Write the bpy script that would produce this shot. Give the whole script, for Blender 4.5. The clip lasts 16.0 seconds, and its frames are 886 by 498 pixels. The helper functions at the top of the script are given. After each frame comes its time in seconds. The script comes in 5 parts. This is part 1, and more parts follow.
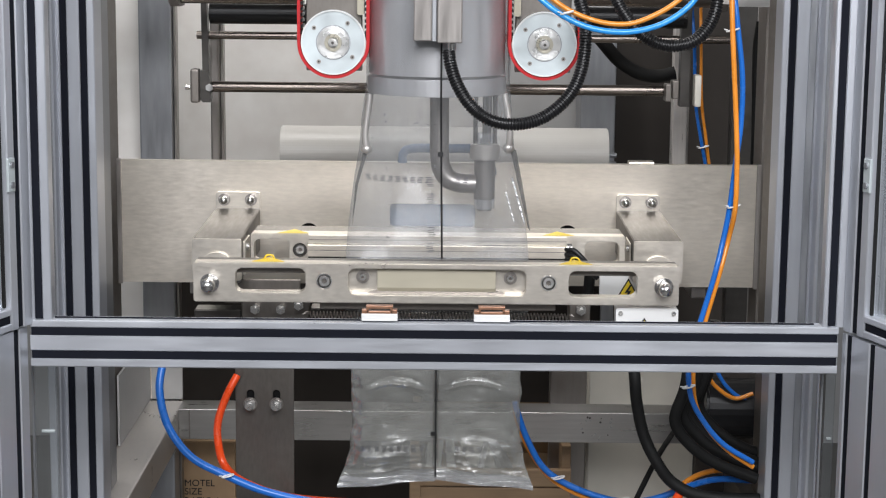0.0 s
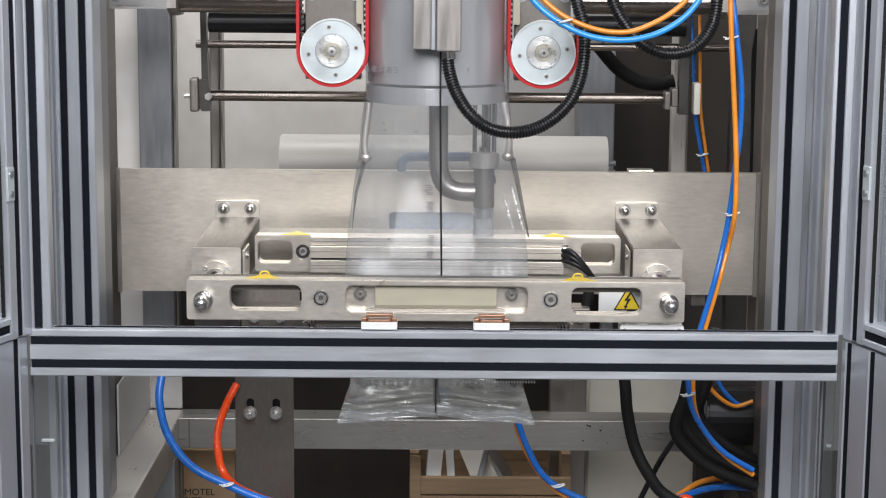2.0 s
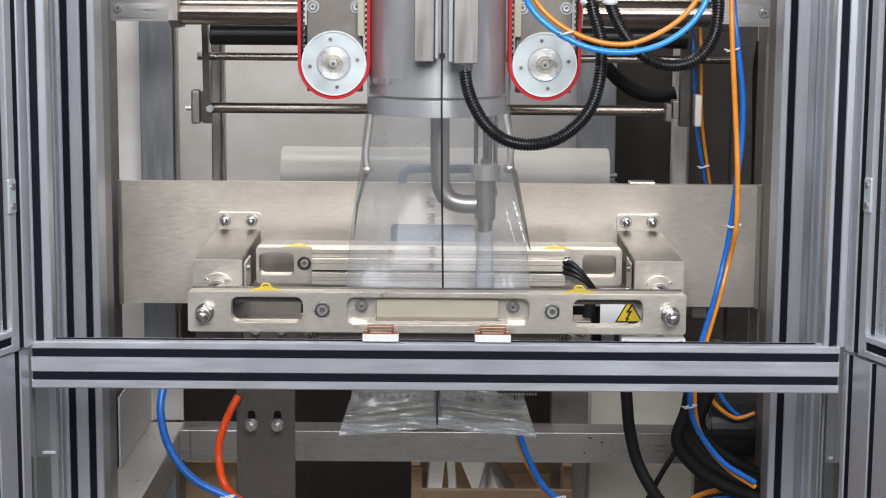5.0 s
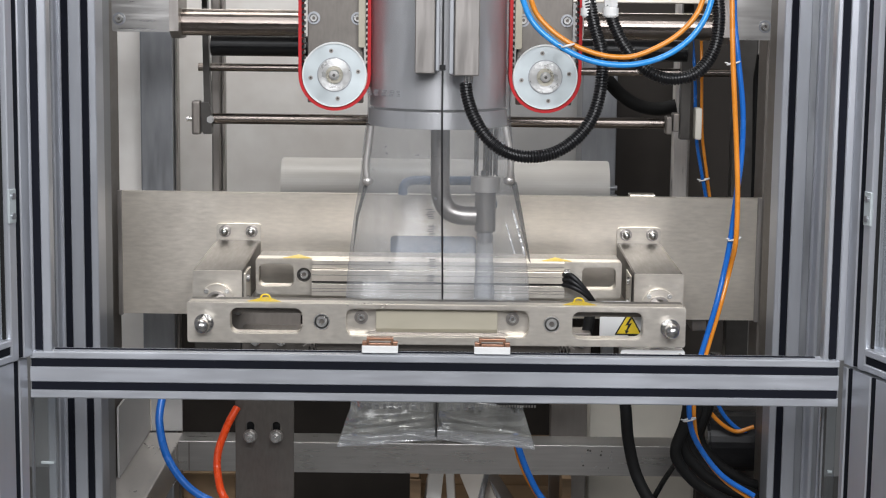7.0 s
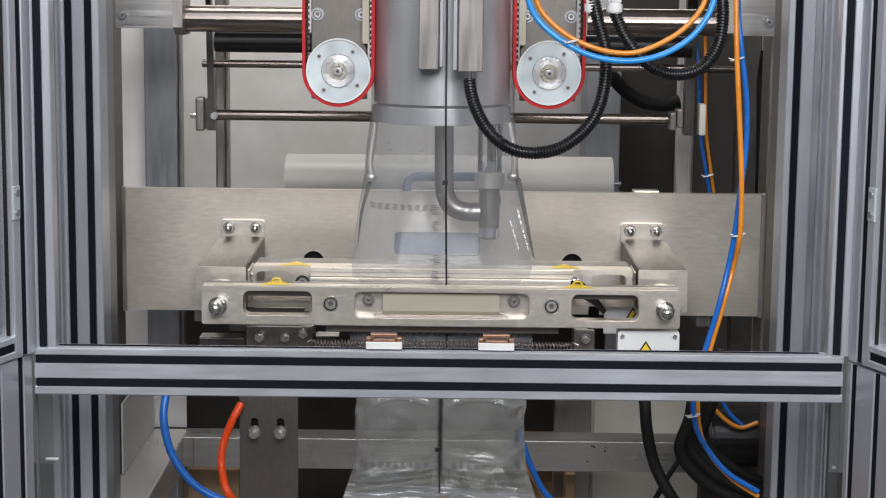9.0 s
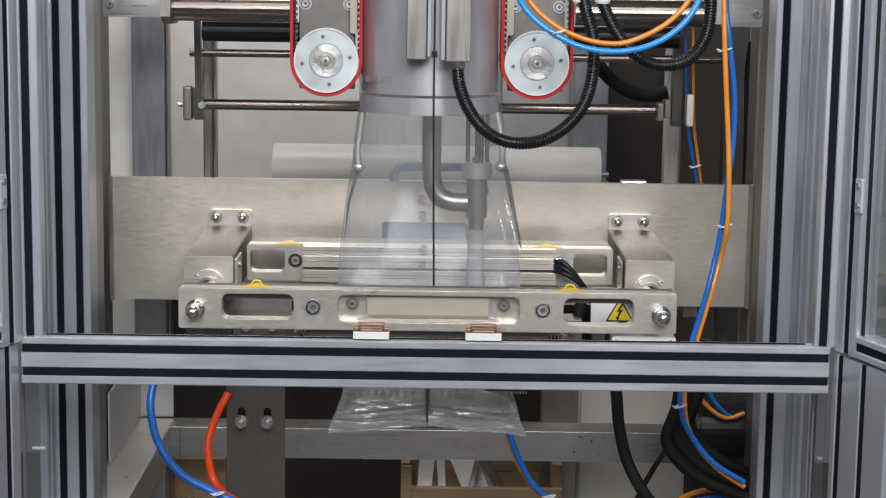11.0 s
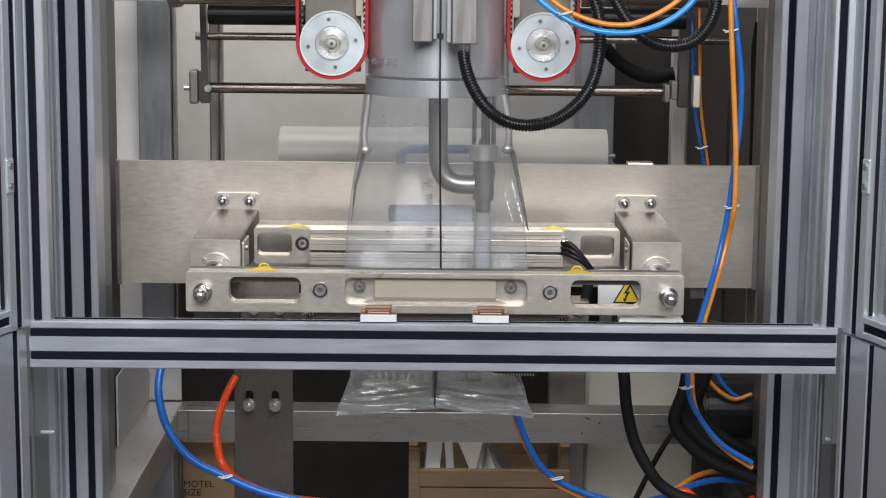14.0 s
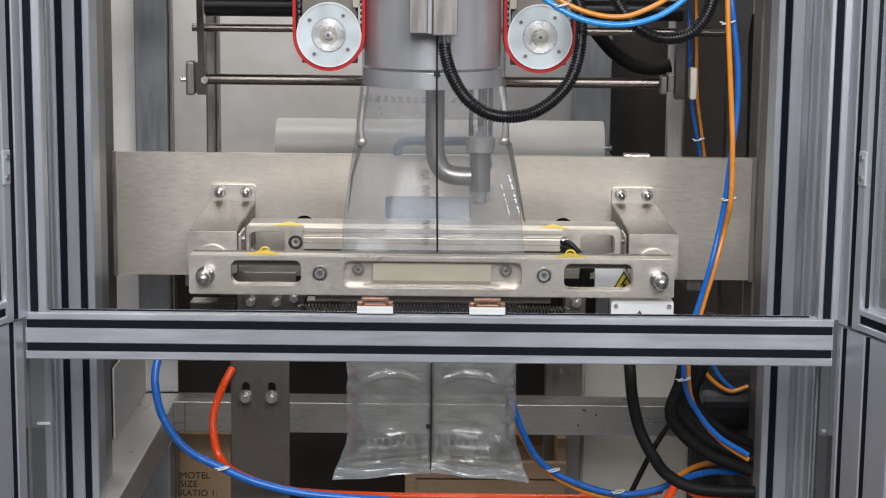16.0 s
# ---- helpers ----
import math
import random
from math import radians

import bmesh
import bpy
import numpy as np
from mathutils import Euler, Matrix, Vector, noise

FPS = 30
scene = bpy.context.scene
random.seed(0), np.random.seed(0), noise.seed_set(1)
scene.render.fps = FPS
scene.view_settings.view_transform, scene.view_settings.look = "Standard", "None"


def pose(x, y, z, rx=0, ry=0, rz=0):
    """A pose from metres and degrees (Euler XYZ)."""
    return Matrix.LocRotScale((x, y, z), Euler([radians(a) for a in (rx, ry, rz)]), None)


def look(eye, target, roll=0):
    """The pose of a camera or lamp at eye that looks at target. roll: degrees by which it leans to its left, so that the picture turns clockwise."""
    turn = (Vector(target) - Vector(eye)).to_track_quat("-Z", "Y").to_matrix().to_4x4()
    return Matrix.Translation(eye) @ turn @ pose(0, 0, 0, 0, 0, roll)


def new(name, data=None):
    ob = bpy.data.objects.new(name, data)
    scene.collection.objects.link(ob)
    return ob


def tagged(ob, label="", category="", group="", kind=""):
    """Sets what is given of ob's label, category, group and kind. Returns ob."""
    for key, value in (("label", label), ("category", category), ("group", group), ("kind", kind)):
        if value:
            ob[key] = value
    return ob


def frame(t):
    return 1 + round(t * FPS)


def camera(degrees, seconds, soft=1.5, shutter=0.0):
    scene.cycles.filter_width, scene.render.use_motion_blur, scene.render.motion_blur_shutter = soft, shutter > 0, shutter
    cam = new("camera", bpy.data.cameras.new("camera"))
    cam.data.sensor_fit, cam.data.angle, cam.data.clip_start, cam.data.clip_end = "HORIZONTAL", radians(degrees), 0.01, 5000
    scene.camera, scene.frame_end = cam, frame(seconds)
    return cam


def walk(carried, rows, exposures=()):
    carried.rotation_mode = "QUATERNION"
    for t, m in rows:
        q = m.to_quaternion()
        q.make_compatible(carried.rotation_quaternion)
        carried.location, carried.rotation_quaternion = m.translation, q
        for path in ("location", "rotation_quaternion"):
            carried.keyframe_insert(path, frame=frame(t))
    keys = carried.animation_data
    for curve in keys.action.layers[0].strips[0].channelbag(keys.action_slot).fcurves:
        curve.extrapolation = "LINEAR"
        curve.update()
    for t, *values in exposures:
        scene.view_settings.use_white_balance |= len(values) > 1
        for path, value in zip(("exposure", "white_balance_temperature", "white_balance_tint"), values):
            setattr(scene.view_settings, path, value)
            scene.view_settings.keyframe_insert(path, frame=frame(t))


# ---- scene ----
cam = camera(27.2, 16.0, soft=1.15, shutter=0.4)
EYE = (0.0, -2.40, 1.55)
# seconds, degrees below level, degrees turned to the right, degrees of lean
PATH = [
    (0, 9.541, 0.015, 0.549),
    (0.5, 9.484, -0.021, 0.671),
    (1, 9.296, -0.078, 0.500),
    (1.5, 9.079, 0.045, 0.324),
    (2, 9.281, 0.028, 0.425),
    (2.5, 9.276, -0.049, 0.503),
    (3, 9.254, -0.069, 0.504),
    (3.5, 9.120, 0.000, 0.420),
    (4, 9.012, -0.001, 0.419),
    (4.5, 8.958, 0.048, 0.237),
    (5, 8.905, -0.018, 0.408),
    (7.5, 8.506, -0.013, 0.679),
    (8, 8.534, -0.041, 0.569),
    (10.3, 8.770, -0.246, 0.707),
    (10.5, 8.774, 0.050, 0.963),
    (11, 8.963, 0.264, 0.823),
    (11.5, 9.260, 0.190, 0.629),
    (12, 9.368, 0.005, 0.542),
    (12.5, 9.446, -0.019, 0.552),
    (13, 9.464, -0.012, 0.673),
    (13.5, 9.486, 0.054, 0.739),
    (14, 9.515, 0.050, 0.525),
    (14.5, 9.609, 0.017, 0.494),
    (15, 9.620, 0.088, 0.491),
    (15.5, 9.676, 0.128, 0.513),
    (16, 9.772, 0.160, 0.598),
]


def gaze(down, right, lean):
    d, r = radians(down), radians(right)
    ahead = Vector((math.sin(r) * math.cos(d), math.cos(r) * math.cos(d), -math.sin(d)))
    return look(EYE, Vector(EYE) + ahead, lean)


walk(cam, [(t, gaze(d, r, l)) for t, d, r, l in PATH], [(0, 0.03), (4.0, 0.0), (5.2, -0.04), (7.3, -0.22), (10.5, -0.28), (14.0, -0.27), (16, -0.23)])

# ---- light: a workshop with tube lamps assumed under its ceiling, and a rear fill ----
world = bpy.data.worlds.new("workshop_air")
scene.world = world
world.use_nodes = True
world.node_tree.nodes["Background"].inputs[0].default_value = (0.80, 0.90, 1.0, 1)
world.node_tree.nodes["Background"].inputs[1].default_value = 0.20


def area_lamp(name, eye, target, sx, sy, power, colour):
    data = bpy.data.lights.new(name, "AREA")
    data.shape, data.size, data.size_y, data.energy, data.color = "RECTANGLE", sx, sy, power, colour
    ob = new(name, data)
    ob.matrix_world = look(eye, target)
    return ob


area_lamp("tube_lamp_front", (0.22, -3.1, 2.9), (0.0, 0.2, 1.1), 2.2, 1.5, 185, (0.955, 0.966, 1.0))
area_lamp("tube_lamp_side", (2.2, -1.0, 3.30), (0.3, 0.3, 1.0), 0.4, 3.0, 14, (0.88, 0.95, 1.0))
# Unseen fill lamp, added to brighten the bay behind the machine.
area_lamp("fill_lamp_rear", (-0.55, 0.75, 3.35), (-0.5, 1.2, 1.0), 1.4, 0.5, 33, (1.0, 0.98, 0.95))

# ---- materials ----


def material(name, base, rough=0.5, metal=0.0, grain=40.0, stretch=(1, 1, 1), vary=0.12, bump=0.1, rough_vary=0.12, shine=0.5, stain=None, rings=0.0):
    """Two scales of variation: broad stains and fine grain, with relief from the grain."""
    m = bpy.data.materials.new(name)
    m.use_nodes = True
    n, l = m.node_tree.nodes, m.node_tree.links
    b = n["Principled BSDF"]
    co = n.new("ShaderNodeTexCoord")
    mp = n.new("ShaderNodeMapping")
    mp.inputs["Scale"].default_value = stretch
    l.new(co.outputs["Object"], mp.inputs["Vector"])
    fine = n.new("ShaderNodeTexNoise")
    fine.inputs["Scale"].default_value, fine.inputs["Detail"].default_value = grain, 6
    l.new(mp.outputs[0], fine.inputs["Vector"])
    broad = n.new("ShaderNodeTexNoise")
    broad.inputs["Scale"].default_value, broad.inputs["Detail"].default_value = 6.5, 3
    l.new(co.outputs["Object"], broad.inputs["Vector"])
    add = n.new("ShaderNodeMath")
    add.operation = "ADD"
    l.new(fine.outputs[0], add.inputs[0]), l.new(broad.outputs[0], add.inputs[1])
    ramp = n.new("ShaderNodeMapRange")
    ramp.inputs["From Min"].default_value, ramp.inputs["From Max"].default_value = 0.6, 1.4
    l.new(add.outputs[0], ramp.inputs["Value"])
    mix = n.new("ShaderNodeMix")
    mix.data_type = "RGBA"
    low = stain or [c * (1 - vary) for c in base]
    mix.inputs[6].default_value = (*low, 1)
    mix.inputs[7].default_value = (*[min(1, c * (1 + vary)) for c in base], 1)
    l.new(ramp.outputs[0], mix.inputs[0])
    l.new(mix.outputs[2], b.inputs["Base Color"])
    rr = n.new("ShaderNodeMapRange")
    rr.inputs["From Min"].default_value, rr.inputs["From Max"].default_value = 0.6, 1.4
    rr.inputs["To Min"].default_value, rr.inputs["To Max"].default_value = max(0.02, rough - rough_vary), min(1, rough + rough_vary)
    l.new(add.outputs[0], rr.inputs["Value"])
    l.new(rr.outputs[0], b.inputs["Roughness"])
    b.inputs["Metallic"].default_value = metal
    b.inputs["Specular IOR Level"].default_value = shine
    if bump:
        bp = n.new("ShaderNodeBump")
        bp.inputs["Strength"].default_value, bp.inputs["Distance"].default_value = bump, 0.001
        l.new(fine.outputs[0], bp.inputs["Height"])
        l.new(bp.outputs[0], b.inputs["Normal"])
        if rings:
            # turning marks, circles about the y axis
            wave = n.new("ShaderNodeTexWave")
            wave.wave_type, wave.rings_direction = "RINGS", "Y"
            wave.inputs["Scale"].default_value, wave.inputs["Distortion"].default_value = rings, 0.6
            l.new(co.outputs["Object"], wave.inputs["Vector"])
            mark = n.new("ShaderNodeBump")
            mark.inputs["Strength"].default_value, mark.inputs["Distance"].default_value = 0.2, 0.0003
            l.new(wave.outputs[0], mark.inputs["Height"])
            l.new(bp.outputs[0], mark.inputs["Normal"])
            l.new(mark.outputs[0], b.inputs["Normal"])
    return m


# Patches stand for yellowish marks and for the plate's uneven reflections.
STEEL = material("brushed_stainless", (0.80, 0.735, 0.645), 0.36, 0.86, 150, (0.35, 1, 1.4), 0.08, 0.10, 0.06, stain=(0.68, 0.625, 0.545))
TUBE = material("polished_tube_steel", (0.76, 0.755, 0.77), 0.32, 0.9, 40, (3, 3, 0.05), 0.03, 0.012, 0.04)
STEEL_UP = material("brushed_stainless_upright", (0.64, 0.61, 0.58), 0.34, 0.72, 60, (3, 1, 0.15), 0.10, 0.10)
STEEL_DULL = material("dull_stainless", (0.34, 0.315, 0.295), 0.38, 0.9, 50, (2, 1, 0.3), 0.16, 0.12)
# Grey steel; on the left column it stands for stainless in shade.
SHADE_STEEL = material("grey_and_shade_steel", (0.33, 0.34, 0.36), 0.42, 0.7, 50, (2, 1, 0.3), 0.18, 0.12)
JAW = material("milled_jaw_steel", (0.64, 0.595, 0.53), 0.34, 0.74, 190, (0.4, 1, 1.2), 0.12, 0.08, 0.10)
# Rod steel darkened in place of machinery above blocking its light.
ROD = material("ground_steel_rod_shaded", (0.22, 0.19, 0.17), 0.26, 1.0, 60, (0.1, 1, 1), 0.08, 0.04)
HUB = material("turned_steel", (0.60, 0.59, 0.575), 0.3, 0.85, 90, vary=0.07, bump=0.05)
TURNED = material("turned_hub_face", (0.60, 0.60, 0.59), 0.3, 0.65, 90, vary=0.08, bump=0.05, rings=320)
BRASSY = material("yellowed_turned_steel", (0.50, 0.47, 0.39), 0.3, 0.7, 90, vary=0.10, bump=0.05, rings=160)
# Greyed sheet; on the machine's back it stands for shadow.
GREY_SHEET = material("greyed_sheet", (0.46, 0.455, 0.45), 0.5, 0.1, 14, vary=0.12)
GALV = material("brushed_square_tube", (0.50, 0.485, 0.47), 0.32, 0.9, 60, (0.15, 1, 3), 0.16, 0.12)
# Brown-grey steel; on the seal block it stands for shadow.
ARM = material("brown_and_shade_steel", (0.21, 0.19, 0.172), 0.46, 0.7, 70, (3, 0.4, 1), 0.14, 0.1)
DARK_STEEL = material("dark_steel", (0.07, 0.065, 0.06), 0.4, 0.6, 60, vary=0.2)
GALV_UP = material("brushed_bar_steel", (0.30, 0.28, 0.265), 0.36, 0.85, 60, (3, 1, 0.2), 0.14, 0.1)
DARK_PLATE = material("dark_brown_steel", (0.17, 0.155, 0.14), 0.42, 0.75, 70, (3, 0.4, 1), 0.16, 0.1)
CHROME = material("bright_chrome", (0.60, 0.59, 0.575), 0.2, 1.0, 60, vary=0.10, bump=0.05, rough_vary=0.08)
ZINC = material("zinc_plate", (0.58, 0.635, 0.65), 0.36, 0.42, 34, vary=0.12, bump=0.10)
ALU = material("anodised_aluminium", (0.62, 0.64, 0.69), 0.36, 0.70, 120, (0.1, 1, 1), 0.05, 0.05)
ALU_UP = material("anodised_aluminium_upright", (0.60, 0.62, 0.67), 0.34, 0.70, 120, (1, 1, 0.1), 0.04, 0.03, 0.04)
SLOT = material("black_slot_strip", (0.008, 0.009, 0.014), 0.9, 0, 60, vary=0.2, bump=0.05, shine=0.12)
RED = material("red_belt_rubber", (0.46, 0.018, 0.022), 0.65, 0, 90, vary=0.15, shine=0.3)
BLACK = material("black_plastic", (0.010, 0.010, 0.011), 0.34, 0, 60, vary=0.25, shine=0.35)
RUBBER = material("matt_black_rubber", (0.011, 0.011, 0.011), 0.6, 0, 60, vary=0.25, shine=0.18)
BLUE = material("blue_air_tube", (0.012, 0.13, 0.50), 0.28, 0, 30, vary=0.12, bump=0.02)
SKY = material("light_blue_air_tube", (0.025, 0.28, 0.72), 0.28, 0, 30, vary=0.12, bump=0.02)
ORANGE = material("orange_air_tube", (0.72, 0.25, 0.025), 0.3, 0, 30, vary=0.12, bump=0.02)
SCARLET = material("red_orange_air_tube", (0.85, 0.075, 0.01), 0.28, 0, 30, vary=0.1, bump=0.02)
WHITE = material("white_plastic", (0.72, 0.72, 0.71), 0.4, 0, 30, vary=0.06, bump=0.03)
CREAM = material("cream_insulator", (0.42, 0.385, 0.30), 0.5, 0, 40, (0.3, 1, 1), 0.12, 0.05)
COPPER = material("copper_brown_clip", (0.36, 0.19, 0.12), 0.38, 0.6, 60, vary=0.2)
YELLOW = material("yellow_sticker", (0.80, 0.58, 0.03), 0.45, 0, 30, vary=0.1, bump=0.02)
INK = material("black_ink", (0.012, 0.012, 0.013), 0.5, 0, 30, vary=0.1, bump=0)
PRINT = material("grey_print", (0.13, 0.13, 0.14), 0.6, 0, 80, vary=0.3, bump=0)
PAINT = material("off_white_sheet", (0.86, 0.84, 0.81), 0.45, 0.0, 14, vary=0.06, bump=0.05, stain=(0.74, 0.70, 0.66))
MILKY = material("milky_wound_film", (0.62, 0.60, 0.57), 0.4, 0.0, 20, (0.1, 1, 1), 0.08, 0.04)
PALE = material("pale_cream_sheet", (0.74, 0.70, 0.62), 0.5, 0.0, 14, vary=0.10)
WOOD = material("raw_pine", (0.27, 0.18, 0.105), 0.65, 0, 30, (0.3, 1, 4), 0.25, 0.2)
CARD = material("brown_cardboard", (0.36, 0.24, 0.14), 0.7, 0, 40, vary=0.15)
FLOOR = material("grey_concrete", (0.16, 0.157, 0.15), 0.6, 0, 14, vary=0.2, shine=0.3)
WALL = material("workshop_wall", (0.33, 0.33, 0.33), 0.7, 0, 8, vary=0.10)
DARK = material("dark_workshop_wall", (0.045, 0.039, 0.035), 0.7, 0, 8, vary=0.25, shine=0.15)
WATER_BLUE = material("blue_painted_pipe", (0.10, 0.15, 0.24), 0.5, 0, 20, vary=0.15)


def clear(name, tint, rough, haze, gloss, wrinkle=0.0, size=22.0, squash=(1, 1, 0.45), gain=1.0, most=0.4, milky=(0.74, 0.75, 0.76)):
    """A thin clear sheet: mostly see-through, with a little haze and a sheen that follows its folds."""
    m = bpy.data.materials.new(name)
    m.use_nodes = True
    n, l = m.node_tree.nodes, m.node_tree.links
    n.remove(n["Principled BSDF"])
    out = n["Material Output"]
    through_it = n.new("ShaderNodeBsdfTransparent")
    through_it.inputs[0].default_value = (*tint, 1)
    milk = n.new("ShaderNodeBsdfDiffuse")
    milk.inputs[0].default_value = (*milky, 1)
    sheen = n.new("ShaderNodeBsdfGlossy")
    sheen.inputs["Roughness"].default_value = rough
    fres = n.new("ShaderNodeFresnel")
    fres.inputs["IOR"].default_value = gloss
    a, b = n.new("ShaderNodeMixShader"), n.new("ShaderNodeMixShader")
    a.inputs[0].default_value = haze
    l.new(through_it.outputs[0], a.inputs[1]), l.new(milk.outputs[0], a.inputs[2])
    part_of = n.new("ShaderNodeMath")
    part_of.operation, part_of.inputs[1].default_value = "MULTIPLY", gain
    l.new(fres.outputs[0], part_of.inputs[0])
    cap = n.new("ShaderNodeMath")
    cap.operation, cap.inputs[1].default_value = "MINIMUM", most
    l.new(part_of.outputs[0], cap.inputs[0])
    l.new(cap.outputs[0], b.inputs[0]), l.new(a.outputs[0], b.inputs[1]), l.new(sheen.outputs[0], b.inputs[2])
    l.new(b.outputs[0], out.inputs[0])
    co, mp, no = n.new("ShaderNodeTexCoord"), n.new("ShaderNodeMapping"), n.new("ShaderNodeTexNoise")
    mp.inputs["Scale"].default_value = squash
    no.inputs["Scale"].default_value, no.inputs["Detail"].default_value = size, 3
    l.new(co.outputs["Object"], mp.inputs[0]), l.new(mp.outputs[0], no.inputs["Vector"])
    var = n.new("ShaderNodeMapRange")
    var.inputs["From Min"].default_value, var.inputs["From Max"].default_value = 0.3, 0.75
    var.inputs["To Min"].default_value, var.inputs["To Max"].default_value = haze * 0.6, haze * 1.5
    l.new(no.outputs[0], var.inputs["Value"]), l.new(var.outputs[0], a.inputs[0])
    if wrinkle:
        bp = n.new("ShaderNodeBump")
        bp.inputs["Strength"].default_value, bp.inputs["Distance"].default_value = wrinkle, 0.006
        l.new(no.outputs[0], bp.inputs["Height"])
        l.new(bp.outputs[0], fres.inputs["Normal"]), l.new(bp.outputs[0], sheen.inputs["Normal"])
    return m


FILM = clear("clear_packing_film", (0.89, 0.895, 0.905), 0.14, 0.15, 1.42, 0.40, 13.0, (2.2, 1, 0.3), 0.8, 0.085)
BAGFILM = clear("crumpled_clear_film", (0.78, 0.79, 0.775), 0.2, 0.22, 1.5, 0.16, 34.0, (0.7, 1, 1.2), 2.0, 0.42, (0.64, 0.64, 0.61))
SEAL = clear("sealed_film_edge", (0.70, 0.71, 0.72), 0.22, 0.30, 1.7, 0.7, 60.0, (0.10, 1, 2.4), 2.6, 0.6, (0.66, 0.66, 0.68))
ACRYLIC = clear("clear_acrylic", (0.90, 0.92, 0.93), 0.03, 0.04, 1.45)
PLEAT = clear("folded_film", (0.48, 0.47, 0.46), 0.25, 0.10, 1.4, 0.3, 30.0, (2, 1, 0.2), 0.8, 0.2)
WATER = clear("falling_water", (0.95, 0.97, 1.0), 0.08, 0.16, 1.33, 0.6, 60.0)

# ---- building blocks ----


def part(name, bm, mat, parent=None, label=""):
    """Links a bmesh, given in world coordinates, as one mesh object."""
    bmesh.ops.recalc_face_normals(bm, faces=bm.faces[:])
    up, o = Vector(), parent
    while o:
        up, o = up + o.location, o.parent
    bmesh.ops.translate(bm, verts=bm.verts[:], vec=-up)
    for e in bm.edges:
        e.smooth = len(e.link_faces) != 2 or e.calc_face_angle(0) < 0.7
    me = bpy.data.meshes.new(name)
    bm.to_mesh(me)
    bm.free()
    me.materials.append(mat)
    ob = new(name, me)
    ob.parent = parent
    if label:
        ob["label"] = label
    return ob


def thing(name, at, label, category, group="", kind=""):
    ob = new(name)
    ob.empty_display_size = 0.02
    ob.location = at
    return tagged(ob, label, category, group, kind)


def box(bm, x0, x1, z0, z1, y0, y1, bev=0.0012):
    m = Matrix.LocRotScale(((x0 + x1) / 2, (y0 + y1) / 2, (z0 + z1) / 2), None, (abs(x1 - x0), abs(y1 - y0), abs(z1 - z0)))
    got = bmesh.ops.create_cube(bm, size=1, matrix=m)
    if bev:
        edges = list({e for v in got["verts"] for e in v.link_edges})
        bmesh.ops.bevel(bm, geom=edges, offset=bev, segments=2, profile=0.6, affect="EDGES")
    return bm


TURN = {"x": Euler((0, radians(90), 0)), "y": Euler((radians(90), 0, 0)), "z": Euler((0, 0, 0))}


def cyl(bm, c, axis, r, length, seg=32, r2=None, bev=0.0):
    m = Matrix.LocRotScale(c, TURN[axis], None)
    got = bmesh.ops.create_cone(bm, cap_ends=True, segments=seg, radius1=r, radius2=r if r2 is None else r2, depth=length, matrix=m)
    if bev:
        caps = [f for f in {f for v in got["verts"] for f in v.link_faces} if len(f.verts) > 4]
        bmesh.ops.bevel(bm, geom=list({e for f in caps for e in f.edges}), offset=bev, segments=2, affect="EDGES")
    if seg > 8:
        for v in [v for v in got["verts"] if v.is_valid]:
            for f in v.link_faces:
                f.smooth = True
    return bm


def ball(bm, c, r, scale=(1, 1, 1)):
    got = bmesh.ops.create_uvsphere(bm, u_segments=20, v_segments=12, radius=r, matrix=Matrix.LocRotScale(c, None, scale))
    for v in got["verts"]:
        for f in v.link_faces:
            f.smooth = True
    return bm


def rrect(x0, x1, z0, z1, r, n=6):
    out = []
    for cx, cz, a in ((x1 - r, z1 - r, 0), (x0 + r, z1 - r, 90), (x0 + r, z0 + r, 180), (x1 - r, z0 + r, 270)):
        out += [(cx + r * math.cos(radians(a + 90 * i / n)), cz + r * math.sin(radians(a + 90 * i / n))) for i in range(n + 1)]
    return out


def disc(cx, cz, r, n=28):
    return [(cx + r * math.cos(2 * math.pi * i / n), cz + r * math.sin(2 * math.pi * i / n)) for i in range(n)]


def plate(bm, outer, holes, y0, y1):
    """A flat plate facing y, with holes through it."""
    edges = []
    for loop in [outer, *holes]:
        vs = [bm.verts.new((x, y0, z)) for x, z in loop]
        edges += [bm.edges.new((vs[i], vs[(i + 1) % len(vs)])) for i in range(len(vs))]
    faces = [g for g in bmesh.ops.triangle_fill(bm, edges=edges, use_beauty=True)["geom"] if isinstance(g, bmesh.types.BMFace)]
    got = bmesh.ops.extrude_face_region(bm, geom=faces)
    bmesh.ops.translate(bm, verts=[v for v in got["geom"] if isinstance(v, bmesh.types.BMVert)], vec=(0, y1 - y0, 0))
    return bm


def prism(bm, loop, axis, a0, a1):
    """Extrudes a loop of (u, v) along an axis: along x the loop is (y, z), along z it is (x, y), along y it is (x, z)."""
    put = {"x": lambda u, v, a: (a, u, v), "y": lambda u, v, a: (u, a, v), "z": lambda u, v, a: (u, v, a)}[axis]
    lo = [bm.verts.new(put(u, v, a0)) for u, v in loop]
    hi = [bm.verts.new(put(u, v, a1)) for u, v in loop]
    n = len(loop)
    bm.faces.new(lo), bm.faces.new(hi[::-1])
    for i in range(n):
        bm.faces.new((lo[i], lo[(i + 1) % n], hi[(i + 1) % n], hi[i]))
    return bm


